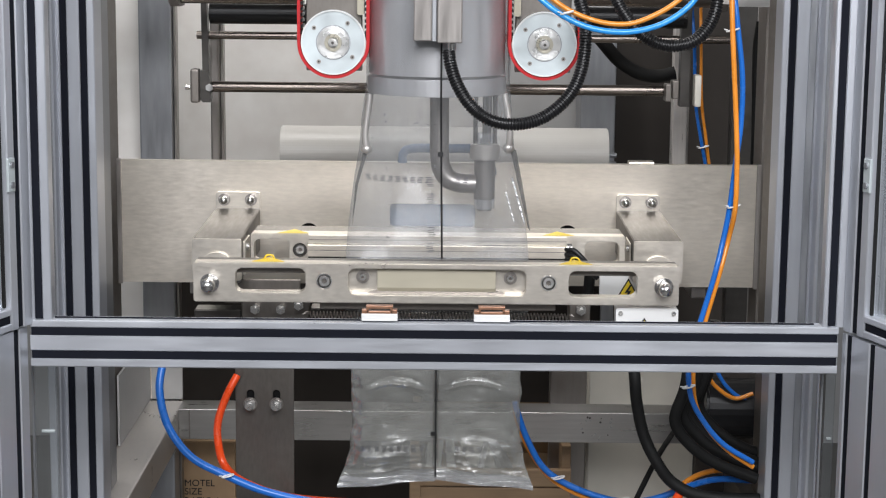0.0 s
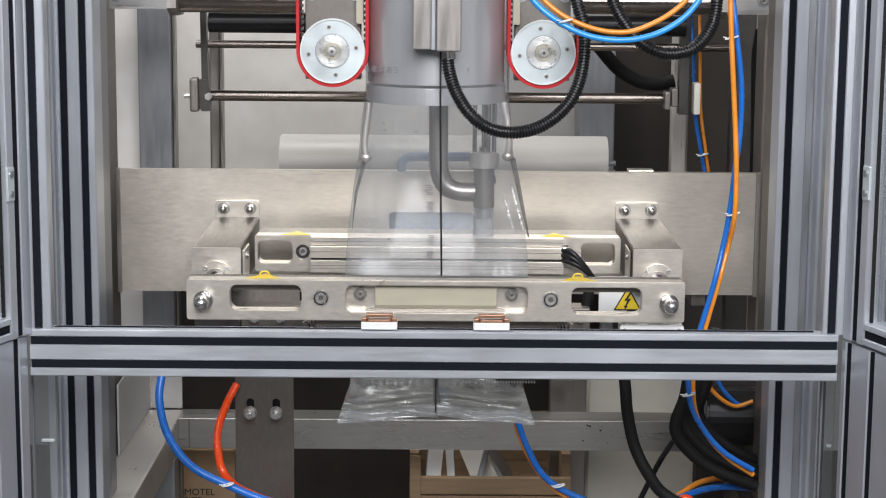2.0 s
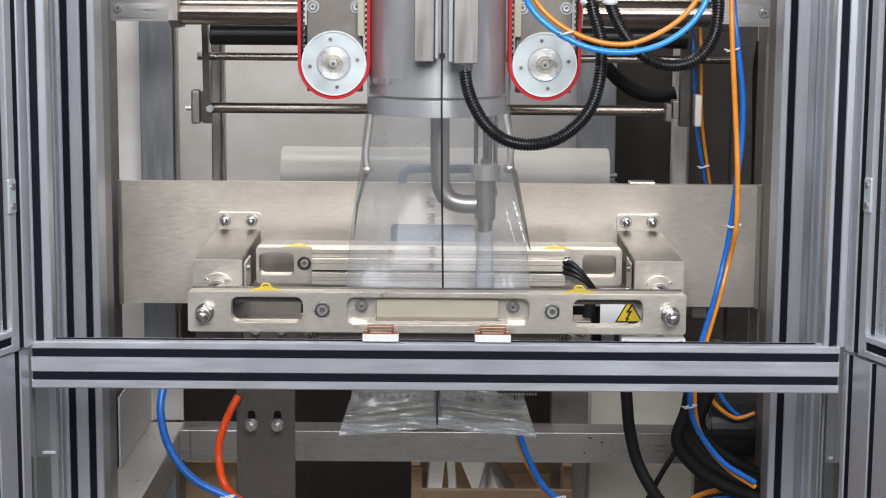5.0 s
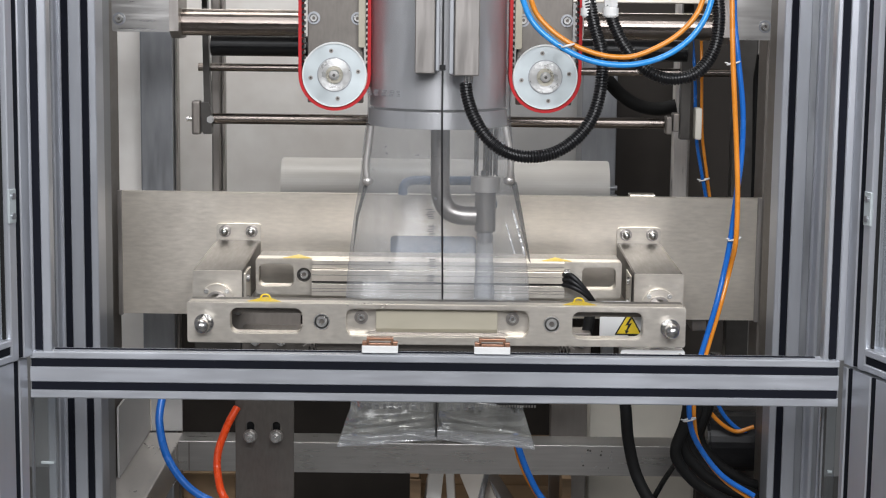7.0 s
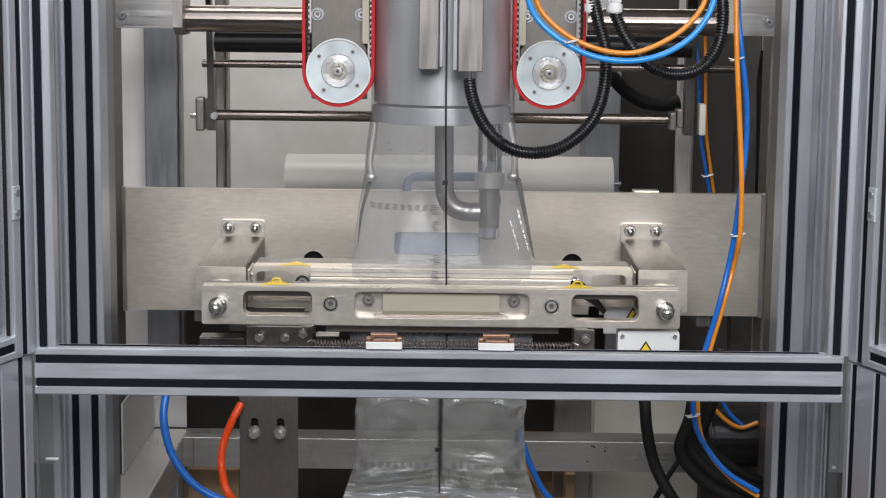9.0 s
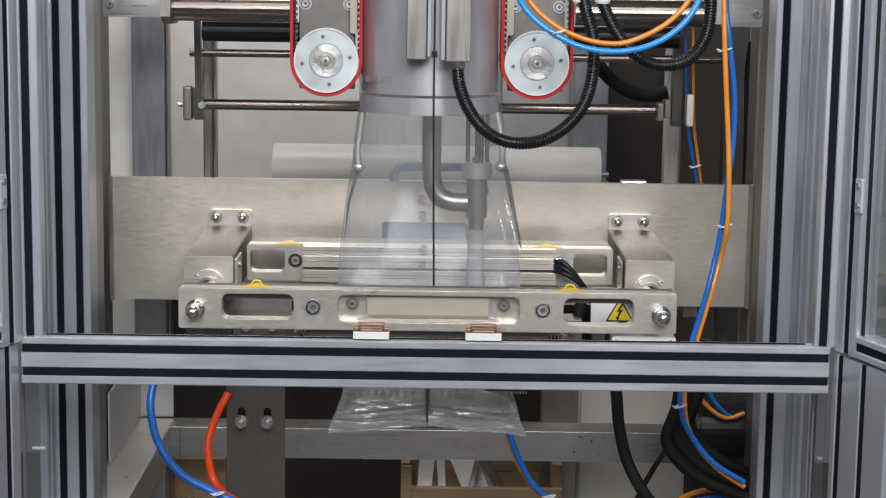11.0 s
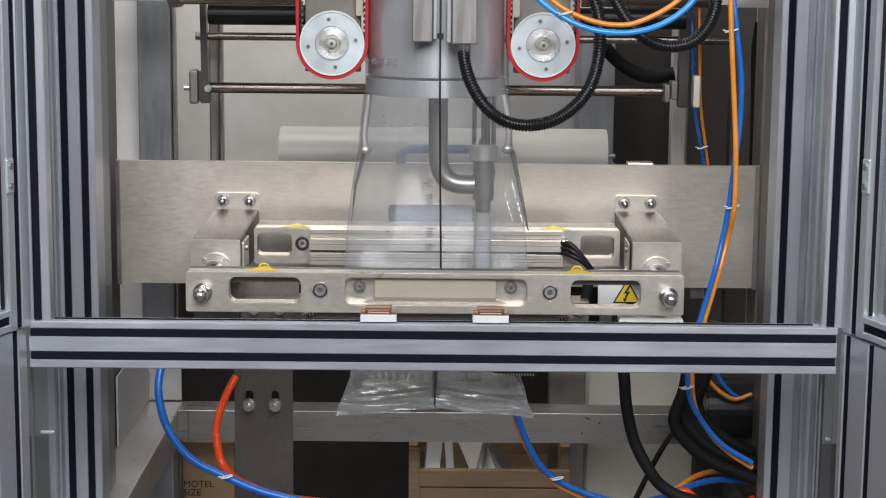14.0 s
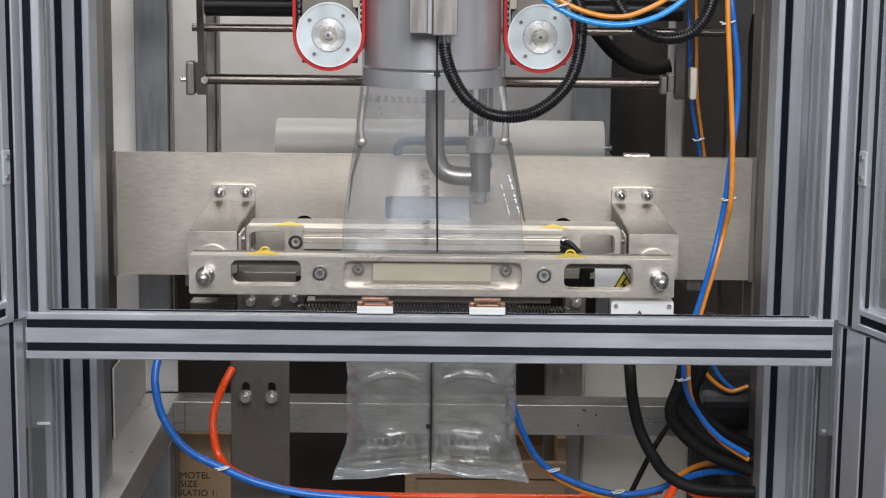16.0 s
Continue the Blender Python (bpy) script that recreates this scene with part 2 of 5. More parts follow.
def smooth_line(points, n=10):
    """Points along a Catmull-Rom curve through the given ones."""
    p = [Vector(q) for q in points]
    p = [2 * p[0] - p[1], *p, 2 * p[-1] - p[-2]]
    out = []
    for i in range(1, len(p) - 2):
        for k in range(n):
            t = k / n
            out.append(0.5 * (2 * p[i] + (p[i + 1] - p[i - 1]) * t + (2 * p[i - 1] - 5 * p[i] + 4 * p[i + 1] - p[i + 2]) * t * t
                              + (3 * p[i] - p[i - 1] - 3 * p[i + 1] + p[i + 2]) * t ** 3))
    return out + [p[-2]]


def sweep(bm, points, r, seg=12, n=10, ribs=0.0, pitch=0.0043):
    """A tube along a smooth line; ribs: the depth of its corrugation."""
    line = smooth_line(points, n)
    if ribs:
        # even steps along the line, four to each rib
        dense, step = [line[0]], pitch / 4
        carry = 0.0
        for a, b in zip(line, line[1:]):
            d = (b - a).length
            s = step - carry
            while s <= d:
                dense.append(a.lerp(b, s / d))
                s += step
            carry = d - (s - step)
        line = dense
    rings, up = [], Vector((0.13, -0.9, 0.31))
    for i, q in enumerate(line):
        d = (line[min(i + 1, len(line) - 1)] - line[max(i - 1, 0)]).normalized()
        side = d.cross(up).normalized()
        up = side.cross(d).normalized()
        rad = r - (ribs if ribs and i % 4 in (0, 1) else 0)
        rings.append([bm.verts.new(q + rad * (math.cos(2 * math.pi * k / seg) * side + math.sin(2 * math.pi * k / seg) * up)) for k in range(seg)])
    for a, b in zip(rings, rings[1:]):
        for k in range(seg):
            bm.faces.new((a[k], a[(k + 1) % seg], b[(k + 1) % seg], b[k])).smooth = True
    bm.faces.new(rings[0]), bm.faces.new(rings[-1])
    return bm


def B():
    return bmesh.new()


def lathe(bm, cx, cz, rings, seg=24):
    """A turned shape about an axis along y, from rings of (radius, y)."""
    made = [[bm.verts.new((cx + r * math.cos(2 * math.pi * k / seg), y, cz + r * math.sin(2 * math.pi * k / seg))) for k in range(seg)] for r, y in rings]
    for a, b in zip(made, made[1:]):
        for k in range(seg):
            bm.faces.new((a[k], a[(k + 1) % seg], b[(k + 1) % seg], b[k])).smooth = True
    bm.faces.new(made[0]), bm.faces.new(made[-1])
    return bm


def socket_screw(parent, x, y, z, r, name="socket_screw"):
    """A cap screw whose head faces -y, its back at y."""
    bm = B()
    lathe(bm, x, z, ((r * 0.44, y - r * 0.35), (r * 0.44, y - r * 0.95), (r * 0.84, y - r * 0.95), (r, y - r * 0.75), (r, y)))
    head = part(name, bm, HUB, parent, "bright socket-head screw")
    if parent.parent is None and r > 0.005:
        # Dark insert stands for the shade inside the socket.
        bm = B()
        cyl(bm, (x, y - r * 0.5, z), "y", r * 0.42, r * 0.2, 6)
        part("socket", bm, DARK_PLATE, head)
    return head


def slotted(w, h, marks, slot=0.0095, deep=0.005):
    """The outline of an extruded bar, w along u from 0 and h along v from 0, with grooves at the given v in the face u = 0."""
    loop, c = [(0.0015, 0)], 0.0015
    loop = [(c, 0), (0, c)]
    for m in marks:
        loop += [(0, m - slot / 2 - 0.0012), (0.0014, m - slot / 2), (deep, m - slot / 2), (deep, m + slot / 2), (0.0014, m + slot / 2), (0, m + slot / 2 + 0.0012)]
    return loop + [(0, h - c), (c, h), (w - c, h), (w, h - c), (w, c), (w - c, 0)]

# ---- the workshop ----
bm = B()
box(bm, -3.6, 3.6, -0.10, 0.0, -5.0, 3.2, 0)
tagged(part("floor", bm, FLOOR), "grey concrete workshop floor under the machine", "floor", kind="structure")
bm = B()
box(bm, -3.6, 3.6, 3.6, 3.7, -5.0, 3.2, 0)
tagged(part("ceiling", bm, WALL), "plain pale workshop ceiling", "ceiling", kind="structure")
for name, a in (("wall_north", (-3.6, 3.6, 0, 3.6, 3.2, 3.3)), ("wall_south", (-3.6, 3.6, 0, 3.6, -5.1, -5.0)),
                ("wall_west", (-3.7, -3.6, 0, 3.6, -5.0, 3.2)), ("wall_east", (3.6, 3.7, 0, 3.6, -5.0, 3.2))):
    bm = B()
    box(bm, *a, 0)
    tagged(part(name, bm, WALL), "plain pale workshop wall", "wall", kind="structure")

# ---- the guard frame of slotted aluminium ----
BX0, BX1, BZ0, BZ1 = -0.5514, 0.5314, 0.9811, 1.0450
S1, S2 = 1.0295, 0.9978
beam = thing("guard_beam", (0, 0, BZ0), "slotted anodised aluminium crossbeam with black strips, across the machine front", "beam")
bm = B()
prism(bm, [(u, BZ0 + v) for u, v in slotted(0.03, BZ1 - BZ0, (S2 - BZ0, S1 - BZ0), 0.0112)], "x", BX0, BX1)
part("extrusion", bm, ALU, beam)
for s in (S1, S2):
    bm = B()
    box(bm, BX0 + 0.001, BX1 - 0.001, s - 0.0055, s + 0.0055, 0.0022, 0.005, 0.0004)
    part("slot_strip", bm, SLOT, beam, "black plastic strip in the slot")
bm = B()
box(bm, BX0 + 0.03, BX1 - 0.03, BZ1 - 0.001, BZ1 + 0.0015, 0.016, 0.020, 0.0004)
part("top_strip", bm, SLOT, beam, "dark strip along the top")


def upright(name, x0, x1, y0, deep, z0, z1, marks, label, slot=0.0105, grey=()):
    post = thing(name, ((x0 + x1) / 2, y0, z0), label, "post")
    bm = B()
    prism(bm, [(x0 + v, y0 + u) for u, v in slotted(deep, x1 - x0, [m - x0 for m in marks], slot)], "z", z0, z1)
    part("extrusion", bm, ALU_UP, post)
    for m in marks:
        bm = B()
        box(bm, m - slot * 0.48, m + slot * 0.48, z0 + 0.001, z1 - 0.001, y0 + 0.002, y0 + 0.005, 0.0004)
        # A grey strip gives an open slot its soft shade.
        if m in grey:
            part("slot_strip", bm, SHADE_STEEL, post, "grey strip standing for the soft shade of a bare slot")
        else:
            part("slot_strip", bm, SLOT, post, "black plastic strip in the slot")
    return post


LEG = "double-slot aluminium machine upright with black strips"
upright("frame_post", -0.5752, -0.5143, 0.30, 0.06, 0.0, 2.1, (-0.5601, -0.5309), LEG)
upright("frame_post", 0.4955, 0.5563, 0.30, 0.06, 0.0, 2.1, (0.5113, 0.5413), LEG, grey=(0.5413,))
# These slim posts stand for the glossy reflections in the side panels.
SIDE = "slim aluminium post standing for side panel reflections behind the door post"
upright("reflection_post", 0.5506, 0.5691, 0.27, 0.03, 0.0, 2.1, (0.5600,), SIDE, 0.007, grey=(0.5600,))
upright("reflection_post", -0.5886, -0.5696, 0.27, 0.03, 0.0, 2.1, (-0.5754,), SIDE, 0.005, grey=(-0.5754,))
FRONT = "slim slotted aluminium door post standing on the crossbeam"
upright("door_post", -0.5565, -0.5222, 0.002, 0.026, BZ1, 2.1, (-0.5396,), FRONT)
upright("door_post", 0.5100, 0.5442, 0.002, 0.026, BZ1, 2.1, (0.5222,), FRONT)


def guard_door(side, hinge_x, z0, z1, label, handle_z=None, st=0.052, marks=(0.028,)):
    """An open door; local x runs from the hinge along the door, its inner face is y = 0."""
    door = thing("guard_door", (0, 0, 0), label, "door")
    n = -1 if side < 0 else 1
    wide, th = 0.50, 0.03

    def bar(name, x0, x1, a, b, grooves, up):
        bm = B()
        if up:
            prism(bm, [(x0 + v, n * u) for u, v in slotted(th, x1 - x0, grooves, 0.013)], "z", a, b)
        else:
            prism(bm, [(n * u, a + v) for u, v in slotted(th, b - a, grooves, 0.011)], "x", x0, x1)
        ob = part(name, bm, ALU_UP if up else ALU, door)
        for mark in grooves:
            bm = B()
            if up:
                box(bm, x0 + mark - 0.0062, x0 + mark + 0.0062, a + 0.001, b - 0.001, n * 0.002, n * 0.005, 0.0003)
            else:
                box(bm, x0 + 0.001, x1 - 0.001, a + mark - 0.0052, a + mark + 0.0052, n * 0.002, n * 0.005, 0.0003)
            part("slot_strip", bm, SLOT, ob, "black plastic strip in the slot")

    bar("stile", 0.0, st, z0, z1, marks, True)
    bar("stile", wide - st, wide, z0, z1, marks, True)
    bar("rail", st, wide - st, z0, z0 + 0.03, (0.015,), False)
    bar("rail", st, wide - st, z1 - 0.03, z1, (0.015,), False)
    bm = B()
    box(bm, st - 0.004, wide - st + 0.004, z0 + 0.028, z1 - 0.028, n * 0.012, n * 0.016, 0.0005)
    pane = part("pane", bm, ACRYLIC, door, "clear acrylic pane")
    pane.visible_shadow = False
    bm = B()
    box(bm, st, st + 0.004, z0 + 0.03, z1 - 0.03, n * 0.008, n * 0.012, 0.0005)
    part("gasket", bm, RUBBER, door, "black rubber gasket")
    if handle_z:
        bm = B()
        box(bm, st - 0.012, st + 0.004, handle_z - 0.022, handle_z + 0.022, n * -0.004, 0, 0.001)
        latch = part("latch_plate", bm, ZINC, door, "small bright latch plate")
        for k in (-0.013, 0.013):
            bm = B()
            cyl(bm, (st - 0.004, n * -0.005, handle_z + k), "y", 0.0042, 0.003, 16)
            part("screw", bm, SHADE_STEEL, latch)
    door.matrix_basis = pose(hinge_x, 0.0, 0, 0, 0, -90 + side * 18)
    return door


DZ = 1.0405
guard_door(-1, -0.5473, DZ, 2.05, "aluminium-framed clear guard door standing open, above the crossbeam", 1.2462)
guard_door(1, 0.5366, 1.0418, 2.05, "aluminium-framed clear guard door standing open, above the crossbeam", 1.2558)
guard_door(-1, -0.5544, 0.12, DZ - 0.004, "aluminium-framed clear guard door standing open, below the crossbeam", None, 0.112, (0.028, 0.083))
guard_door(1, 0.5362, 0.12, 1.0418 - 0.004, "aluminium-framed clear guard door standing open, below the crossbeam", None, 0.135, (0.018, 0.076))

for u0, u1 in ((-0.5729, -0.5388), (0.5305, 0.5527)):
    side = thing("side_guard", (u0, 0.1, 0.1), "clear acrylic side guard strip beside the machine upright", "guard panel")
    bm = B()
    box(bm, u0, u1, 0.0, BZ0 - 0.01, 0.10, 0.104, 0.0005)
    part("pane", bm, ACRYLIC, side).visible_shadow = False
    bm = B()
    box(bm, u0 + 0.012, u1 - 0.004, 0.8638, 0.8670, 0.094, 0.10, 0.0005)
    part("clip", bm, ZINC, side, "thin bright metal clip")
    bm = B()
    box(bm, u0, u0 + 0.003, 0.1, BZ0 - 0.01, 0.09, 0.10, 0.0005)
    part("edge_trim", bm, SHADE_STEEL, side, "dull metal edge trim")

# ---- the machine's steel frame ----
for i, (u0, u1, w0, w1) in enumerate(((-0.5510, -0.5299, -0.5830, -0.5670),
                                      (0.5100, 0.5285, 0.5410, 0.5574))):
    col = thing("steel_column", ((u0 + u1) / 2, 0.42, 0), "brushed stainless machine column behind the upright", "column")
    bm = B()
    # The left tube's colour is stainless already darkened by shade.
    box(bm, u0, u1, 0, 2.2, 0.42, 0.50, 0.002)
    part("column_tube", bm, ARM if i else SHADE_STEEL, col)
    bm = B()
    box(bm, w0, w1, 0, 2.2, 0.70, 0.78, 0.002)
    part("inner_edge", bm, ARM, col, "brownish steel edge")

PX0, PX1, PZ0, PZ1 = -0.5498, 0.5350, 0.9723, 1.1815
H1, H2 = (-0.2272, 1.0584), (0.2118, 1.0587)
cross = thing("cross_plate", (0, 0.67, PZ0), "wide brushed stainless cross plate between the columns", "plate")
bm = B()
plate(bm, rrect(PX0, PX1, PZ0, PZ1, 0.004), [disc(*H1, 0.0182), disc(*H2, 0.0182), rrect(-0.0902, 0.0552, 1.0706, 1.1112, 0.008)], 0.67, 0.685)
part("sheet", bm, STEEL, cross)
# Blue sheet added for the darkness beyond the opening.
bm = B()
box(bm, -0.1007, 0.0654, 1.0561, 1.1167, 0.700, 0.715, 0.001)
part("opening_backdrop", bm, WATER_BLUE, cross, "dark blue sheet standing for the dark beyond the opening")
# Dark plugs added to stand for the darkness behind the holes.
for h in (H1, H2):
    bm = B()
    cyl(bm, (h[0], 0.72, h[1]), "y", 0.0178, 0.06, 24)
    part("hole_dark", bm, RUBBER, cross, "dark plug standing for the dark behind the hole")
for u in (-0.5509, 0.5293):
    bm = B()
    box(bm, u, u + 0.007, PZ0 - 0.002, PZ1 + 0.002, 0.664, 0.672, 0.001)
    part("end_strip", bm, STEEL_DULL, cross)


def bracket(x0, x1, xr0, xr1, zf0, zf1, zt, zr0, zr1, side):
    """An arm from the cross plate towards the jaws, with a bearing in its face."""
    b = thing("bearing_bracket", ((x0 + x1) / 2, 0.67, zf0), "stainless bearing bracket bolted to the cross plate", "bracket", "brackets of the jaw rods")
    yf = 0.39
    bm = B()
    plate(bm, rrect(xr0, xr1, zr0 - 0.02, zr1, 0.006), [], 0.662, 0.67)
    part("mounting_flange", bm, JAW, b)
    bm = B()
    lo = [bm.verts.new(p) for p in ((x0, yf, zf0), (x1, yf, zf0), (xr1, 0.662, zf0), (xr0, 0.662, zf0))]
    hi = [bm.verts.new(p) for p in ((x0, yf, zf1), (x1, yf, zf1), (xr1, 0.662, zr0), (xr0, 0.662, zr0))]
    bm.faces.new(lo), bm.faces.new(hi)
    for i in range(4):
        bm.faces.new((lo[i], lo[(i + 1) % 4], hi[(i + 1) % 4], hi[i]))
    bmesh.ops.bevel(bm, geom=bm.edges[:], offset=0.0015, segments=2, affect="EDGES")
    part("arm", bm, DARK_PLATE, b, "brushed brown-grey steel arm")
    bm = B()
    plate(bm, rrect(x0, x1, zf0, zf1, 0.003), [], yf - 0.006, yf - 0.001)
    part("face_plate", bm, JAW, b)
    cx, cz = (x0 + x1) / 2, zt
    bm = B()
    plate(bm, disc(cx, cz, 0.027), [disc(cx, cz, 0.013)], yf - 0.013, yf - 0.006)
    flange = part("bearing_flange", bm, JAW, b, "round bearing flange")
    bm = B()
    plate(bm, disc(cx, cz, 0.0165), [disc(cx, cz, 0.0122)], yf - 0.018, yf - 0.0125)
    part("bearing_ring", bm, STEEL_DULL, flange)
    for a in (45, 135, 225, 315):
        socket_screw(b, cx + 0.0225 * math.cos(radians(a)), yf - 0.013, cz + 0.0225 * math.sin(radians(a)), 0.0036)
    for k in (0.2, 0.8):
        x = xr0 + (xr1 - xr0) * k
        zz = zr0 + (zr1 - zr0) * 0.55
        bm = B()
        cyl(bm, (x, 0.655, zz), "y", 0.0085, 0.008, 6)
        ball(bm, (x, 0.649, zz), 0.0068)
        nut = part("acorn_nut", bm, CHROME, b, "bright domed nut on a washer")
        bm = B()
        cyl(bm, (x, 0.660, zz), "y", 0.0102, 0.003, 24)
        part("washer", bm, STEEL_DULL, nut)
    ex = x1 if side < 0 else x0
    bm = B()
    box(bm, ex - 0.0015, ex + 0.0035 * (1 if side < 0 else -1), zf0 + 0.004, zf1 - 0.008, yf + 0.02, yf + 0.09, 0.001)
    cheek = part("side_bearing", bm, JAW, b)
    for zz in (zf0 + 0.014, zf1 - 0.018):
        bm = B()
        cyl(bm, (ex + 0.005 * (1 if side < 0 else -1), yf + 0.036, zz), "x", 0.0058, 0.006, 20, bev=0.001)
        part("cheek_screw", bm, CHROME, cheek, "bright screw head")
    return b


RZ = 1.0474
bracket(-0.3863, -0.3104, -0.3837, -0.3091, 1.0295, 1.0942, RZ, 1.1021, 1.1291, -1)
bracket(0.2950, 0.3709, 0.2929, 0.3665, 1.0311, 1.0966, RZ, 1.1042, 1.1302, 1)

# ---- the sealing jaws ----
JX0, JX1, JZ0, JZ1 = -0.3690, 0.3513, 1.0191, 1.0789
JY = 0.20


front_jaw = thing("front_sealing_jaw", (0, JY, JZ0), "milled steel sealing jaw with windows, sliding on two rods", "sealing jaw")
W1, W2, W3 = (-0.3069, -0.2025, 1.0340, 1.0705), (0.1874, 0.2894, 1.0310, 1.0700), (-0.1397, 0.1246, 1.0316, 1.0707)
NUTS = (-0.3445, 0.3286)
CAPS = (-0.1748, 0.1576)
CZ = 1.0516
bm = B()
plate(bm, rrect(JX0, JX1, JZ0, JZ1, 0.004), [rrect(*W1, 0.011), rrect(*W2, 0.011), rrect(*W3, 0.011), disc(CAPS[0], CZ, 0.0118), disc(CAPS[1], CZ, 0.0118)], JY, JY + 0.024)
bmesh.ops.bevel(bm, geom=[e for e in bm.edges if len(e.link_faces) == 2 and e.calc_face_angle(0) > 1.2], offset=0.0012, segments=2, affect="EDGES")
part("jaw_plate", bm, JAW, front_jaw)
# The jaw's top, in a darker steel than its face.
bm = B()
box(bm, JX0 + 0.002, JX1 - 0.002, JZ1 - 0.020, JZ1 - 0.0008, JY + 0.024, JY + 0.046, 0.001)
part("top_rail", bm, DARK_PLATE, front_jaw, "darker steel rail along the top of the jaw")
# Seal block coloured dark for the shadow on its lower part.
bm = B()
box(bm, -0.1843, 0.1707, 1.0029, 1.0685, JY + 0.034, JY + 0.072, 0.0012)
part("seal_block", bm, ARM, front_jaw)
bm = B()
box(bm, W3[0] - 0.004, W3[1] + 0.004, W3[2] - 0.003, W3[3] + 0.003, JY + 0.018, JY + 0.0335, 0.001)
part("pocket_floor", bm, JAW, front_jaw)
bm = B()
prism(bm, [(JY + 0.0178, 1.0345), (JY + 0.0155, 1.0345), (JY + 0.0110, 1.0405), (JY + 0.0110, 1.0650), (JY + 0.0130, 1.0690), (JY + 0.0178, 1.0690)], "x", -0.0964, 0.0794)
part("insulator", bm, CREAM, front_jaw, "cream insulating strip in the pocket")
bm = B()
prism(bm, [(-0.1120, 1.0318), (0.0950, 1.0318), (0.0890, 1.0352), (0.0800, 1.0372), (0.0800, 1.0348), (-0.0970, 1.0348), (-0.0970, 1.0372), (-0.1060, 1.0352)], "y", JY + 0.0135, JY + 0.0178)
part("lower_step", bm, STEEL_DULL, front_jaw)
for x in (-0.1184, 0.1014):
    bm = B()
    plate(bm, disc(x, 1.0558, 0.0098), [disc(x, 1.0558, 0.0060)], JY + 0.0150, JY + 0.0178)
    part("washer", bm, STEEL_DULL, front_jaw)
    socket_screw(front_jaw, x, JY + 0.0155, 1.0558, 0.0056)
for x in CAPS:
    # Bright ring painted as the chamfer highlight; dark floor as the gap's shade.
    bm = B()
    plate(bm, disc(x, CZ, 0.0116), [disc(x, CZ, 0.0103)], JY - 0.0015, JY + 0.012)
    part("counterbore_ring", bm, HUB, front_jaw)
    socket_screw(front_jaw, x, JY + 0.008, CZ, 0.0090)
    bm = B()
    cyl(bm, (x, JY + 0.016, CZ), "y", 0.0116, 0.008, 24)
    part("bore_floor", bm, DARK_STEEL, front_jaw)
for x in NUTS:
    bm = B()
    cyl(bm, (x, JY + 0.24, RZ), "y", 0.0112, 0.47, 28)
    part("guide_rod", bm, CHROME, front_jaw, "bright guide rod")
    bm = B()
    cyl(bm, (x, JY - 0.0015, RZ), "y", 0.0140, 0.003, 28, bev=0.0006)
    cyl(bm, (x, JY - 0.0085, RZ), "y", 0.0128, 0.011, 6)
    part("nut", bm, CHROME, front_jaw, "bright hexagon nut")
    bm = B()
    cyl(bm, (x, JY - 0.018, RZ), "y", 0.0105, 0.010, 24)
    ball(bm, (x, JY - 0.024, RZ), 0.0104)
    part("domed_end", bm, CHROME, front_jaw, "polished domed end")


def flat_triangle(bm, x, y, z, s, t=0.0006):
    """A flat warning triangle lying on a top face, its point to the back."""
    return prism(bm, [(x - s, y), (x + s, y), (x, y + 1.6 * s)], "z", z, z + t)


for u in (-0.2585, 0.1981):
    bm = B()
    flat_triangle(bm, u, JY + 0.006, JZ1 + 0.0002, 0.024)
    tag = part("warning_tag", bm, YELLOW, front_jaw, "yellow warning triangle sticker")
    bm = B()
    sweep(bm, [(u - 0.008, JY + 0.028, JZ1), (u - 0.004, JY + 0.028, JZ1 + 0.006), (u + 0.004, JY + 0.028, JZ1 + 0.006), (u + 0.008, JY + 0.028, JZ1)], 0.0012, 8, 4)
    part("tag_loop", bm, YELLOW, tag)

# white terminal box under the jaw, with its warning sign
WX0, WX1, WZ0, WZ1 = 0.2600, 0.3532, 0.9652, 1.0124
bm = B()
plate(bm, rrect(WX0, WX1, WZ0, WZ1, 0.004), [], JY + 0.015, JY + 0.045)
part("terminal_box", bm, WHITE, front_jaw, "white terminal box under the jaw")
for x in (WX0 + 0.007, WX1 - 0.007):
    socket_screw(front_jaw, x, JY + 0.015, WZ1 - 0.008, 0.0035)

bx, bz = (WX0 + WX1) / 2 - 0.004, WZ1 - 0.031
bm = B()
prism(bm, [(bx - 0.0105, bz), (bx + 0.0105, bz), (bx, bz + 0.0165)], "y", JY + 0.0142, JY + 0.0149)
part("label_border", bm, INK, front_jaw)
bm = B()
prism(bm, [(bx - 0.0068, bz + 0.0018), (bx + 0.0068, bz + 0.0018), (bx, bz + 0.0125)], "y", JY + 0.0136, JY + 0.0142)
part("warning_label", bm, YELLOW, front_jaw, "yellow warning triangle on the terminal box")
sign = thing("warning_sign", (0.2873, 0.417, 0.9837), "white plate with a yellow high-voltage triangle, behind the front jaw", "warning sign")
bm = B()
box(bm, 0.2464, 0.3119, 0.9890, 1.0466, 0.422, 0.426, 0.0005)
part("backing", bm, WHITE, sign)
sx, sz0, sz1, sw = 0.2917, 0.9936, 1.0323, 0.0220
bm = B()
prism(bm, [(sx - sw, sz0), (sx + sw, sz0), (sx, sz1)], "y", 0.4208, 0.4218)
part("black_border", bm, INK, sign)
bm = B()
prism(bm, [(sx - sw * 0.84, sz0 + 0.0022), (sx + sw * 0.84, sz0 + 0.0022), (sx, sz1 - 0.0042)], "y", 0.4200, 0.4208)
part("yellow_field", bm, YELLOW, sign)
bm = B()
q = sw / 10
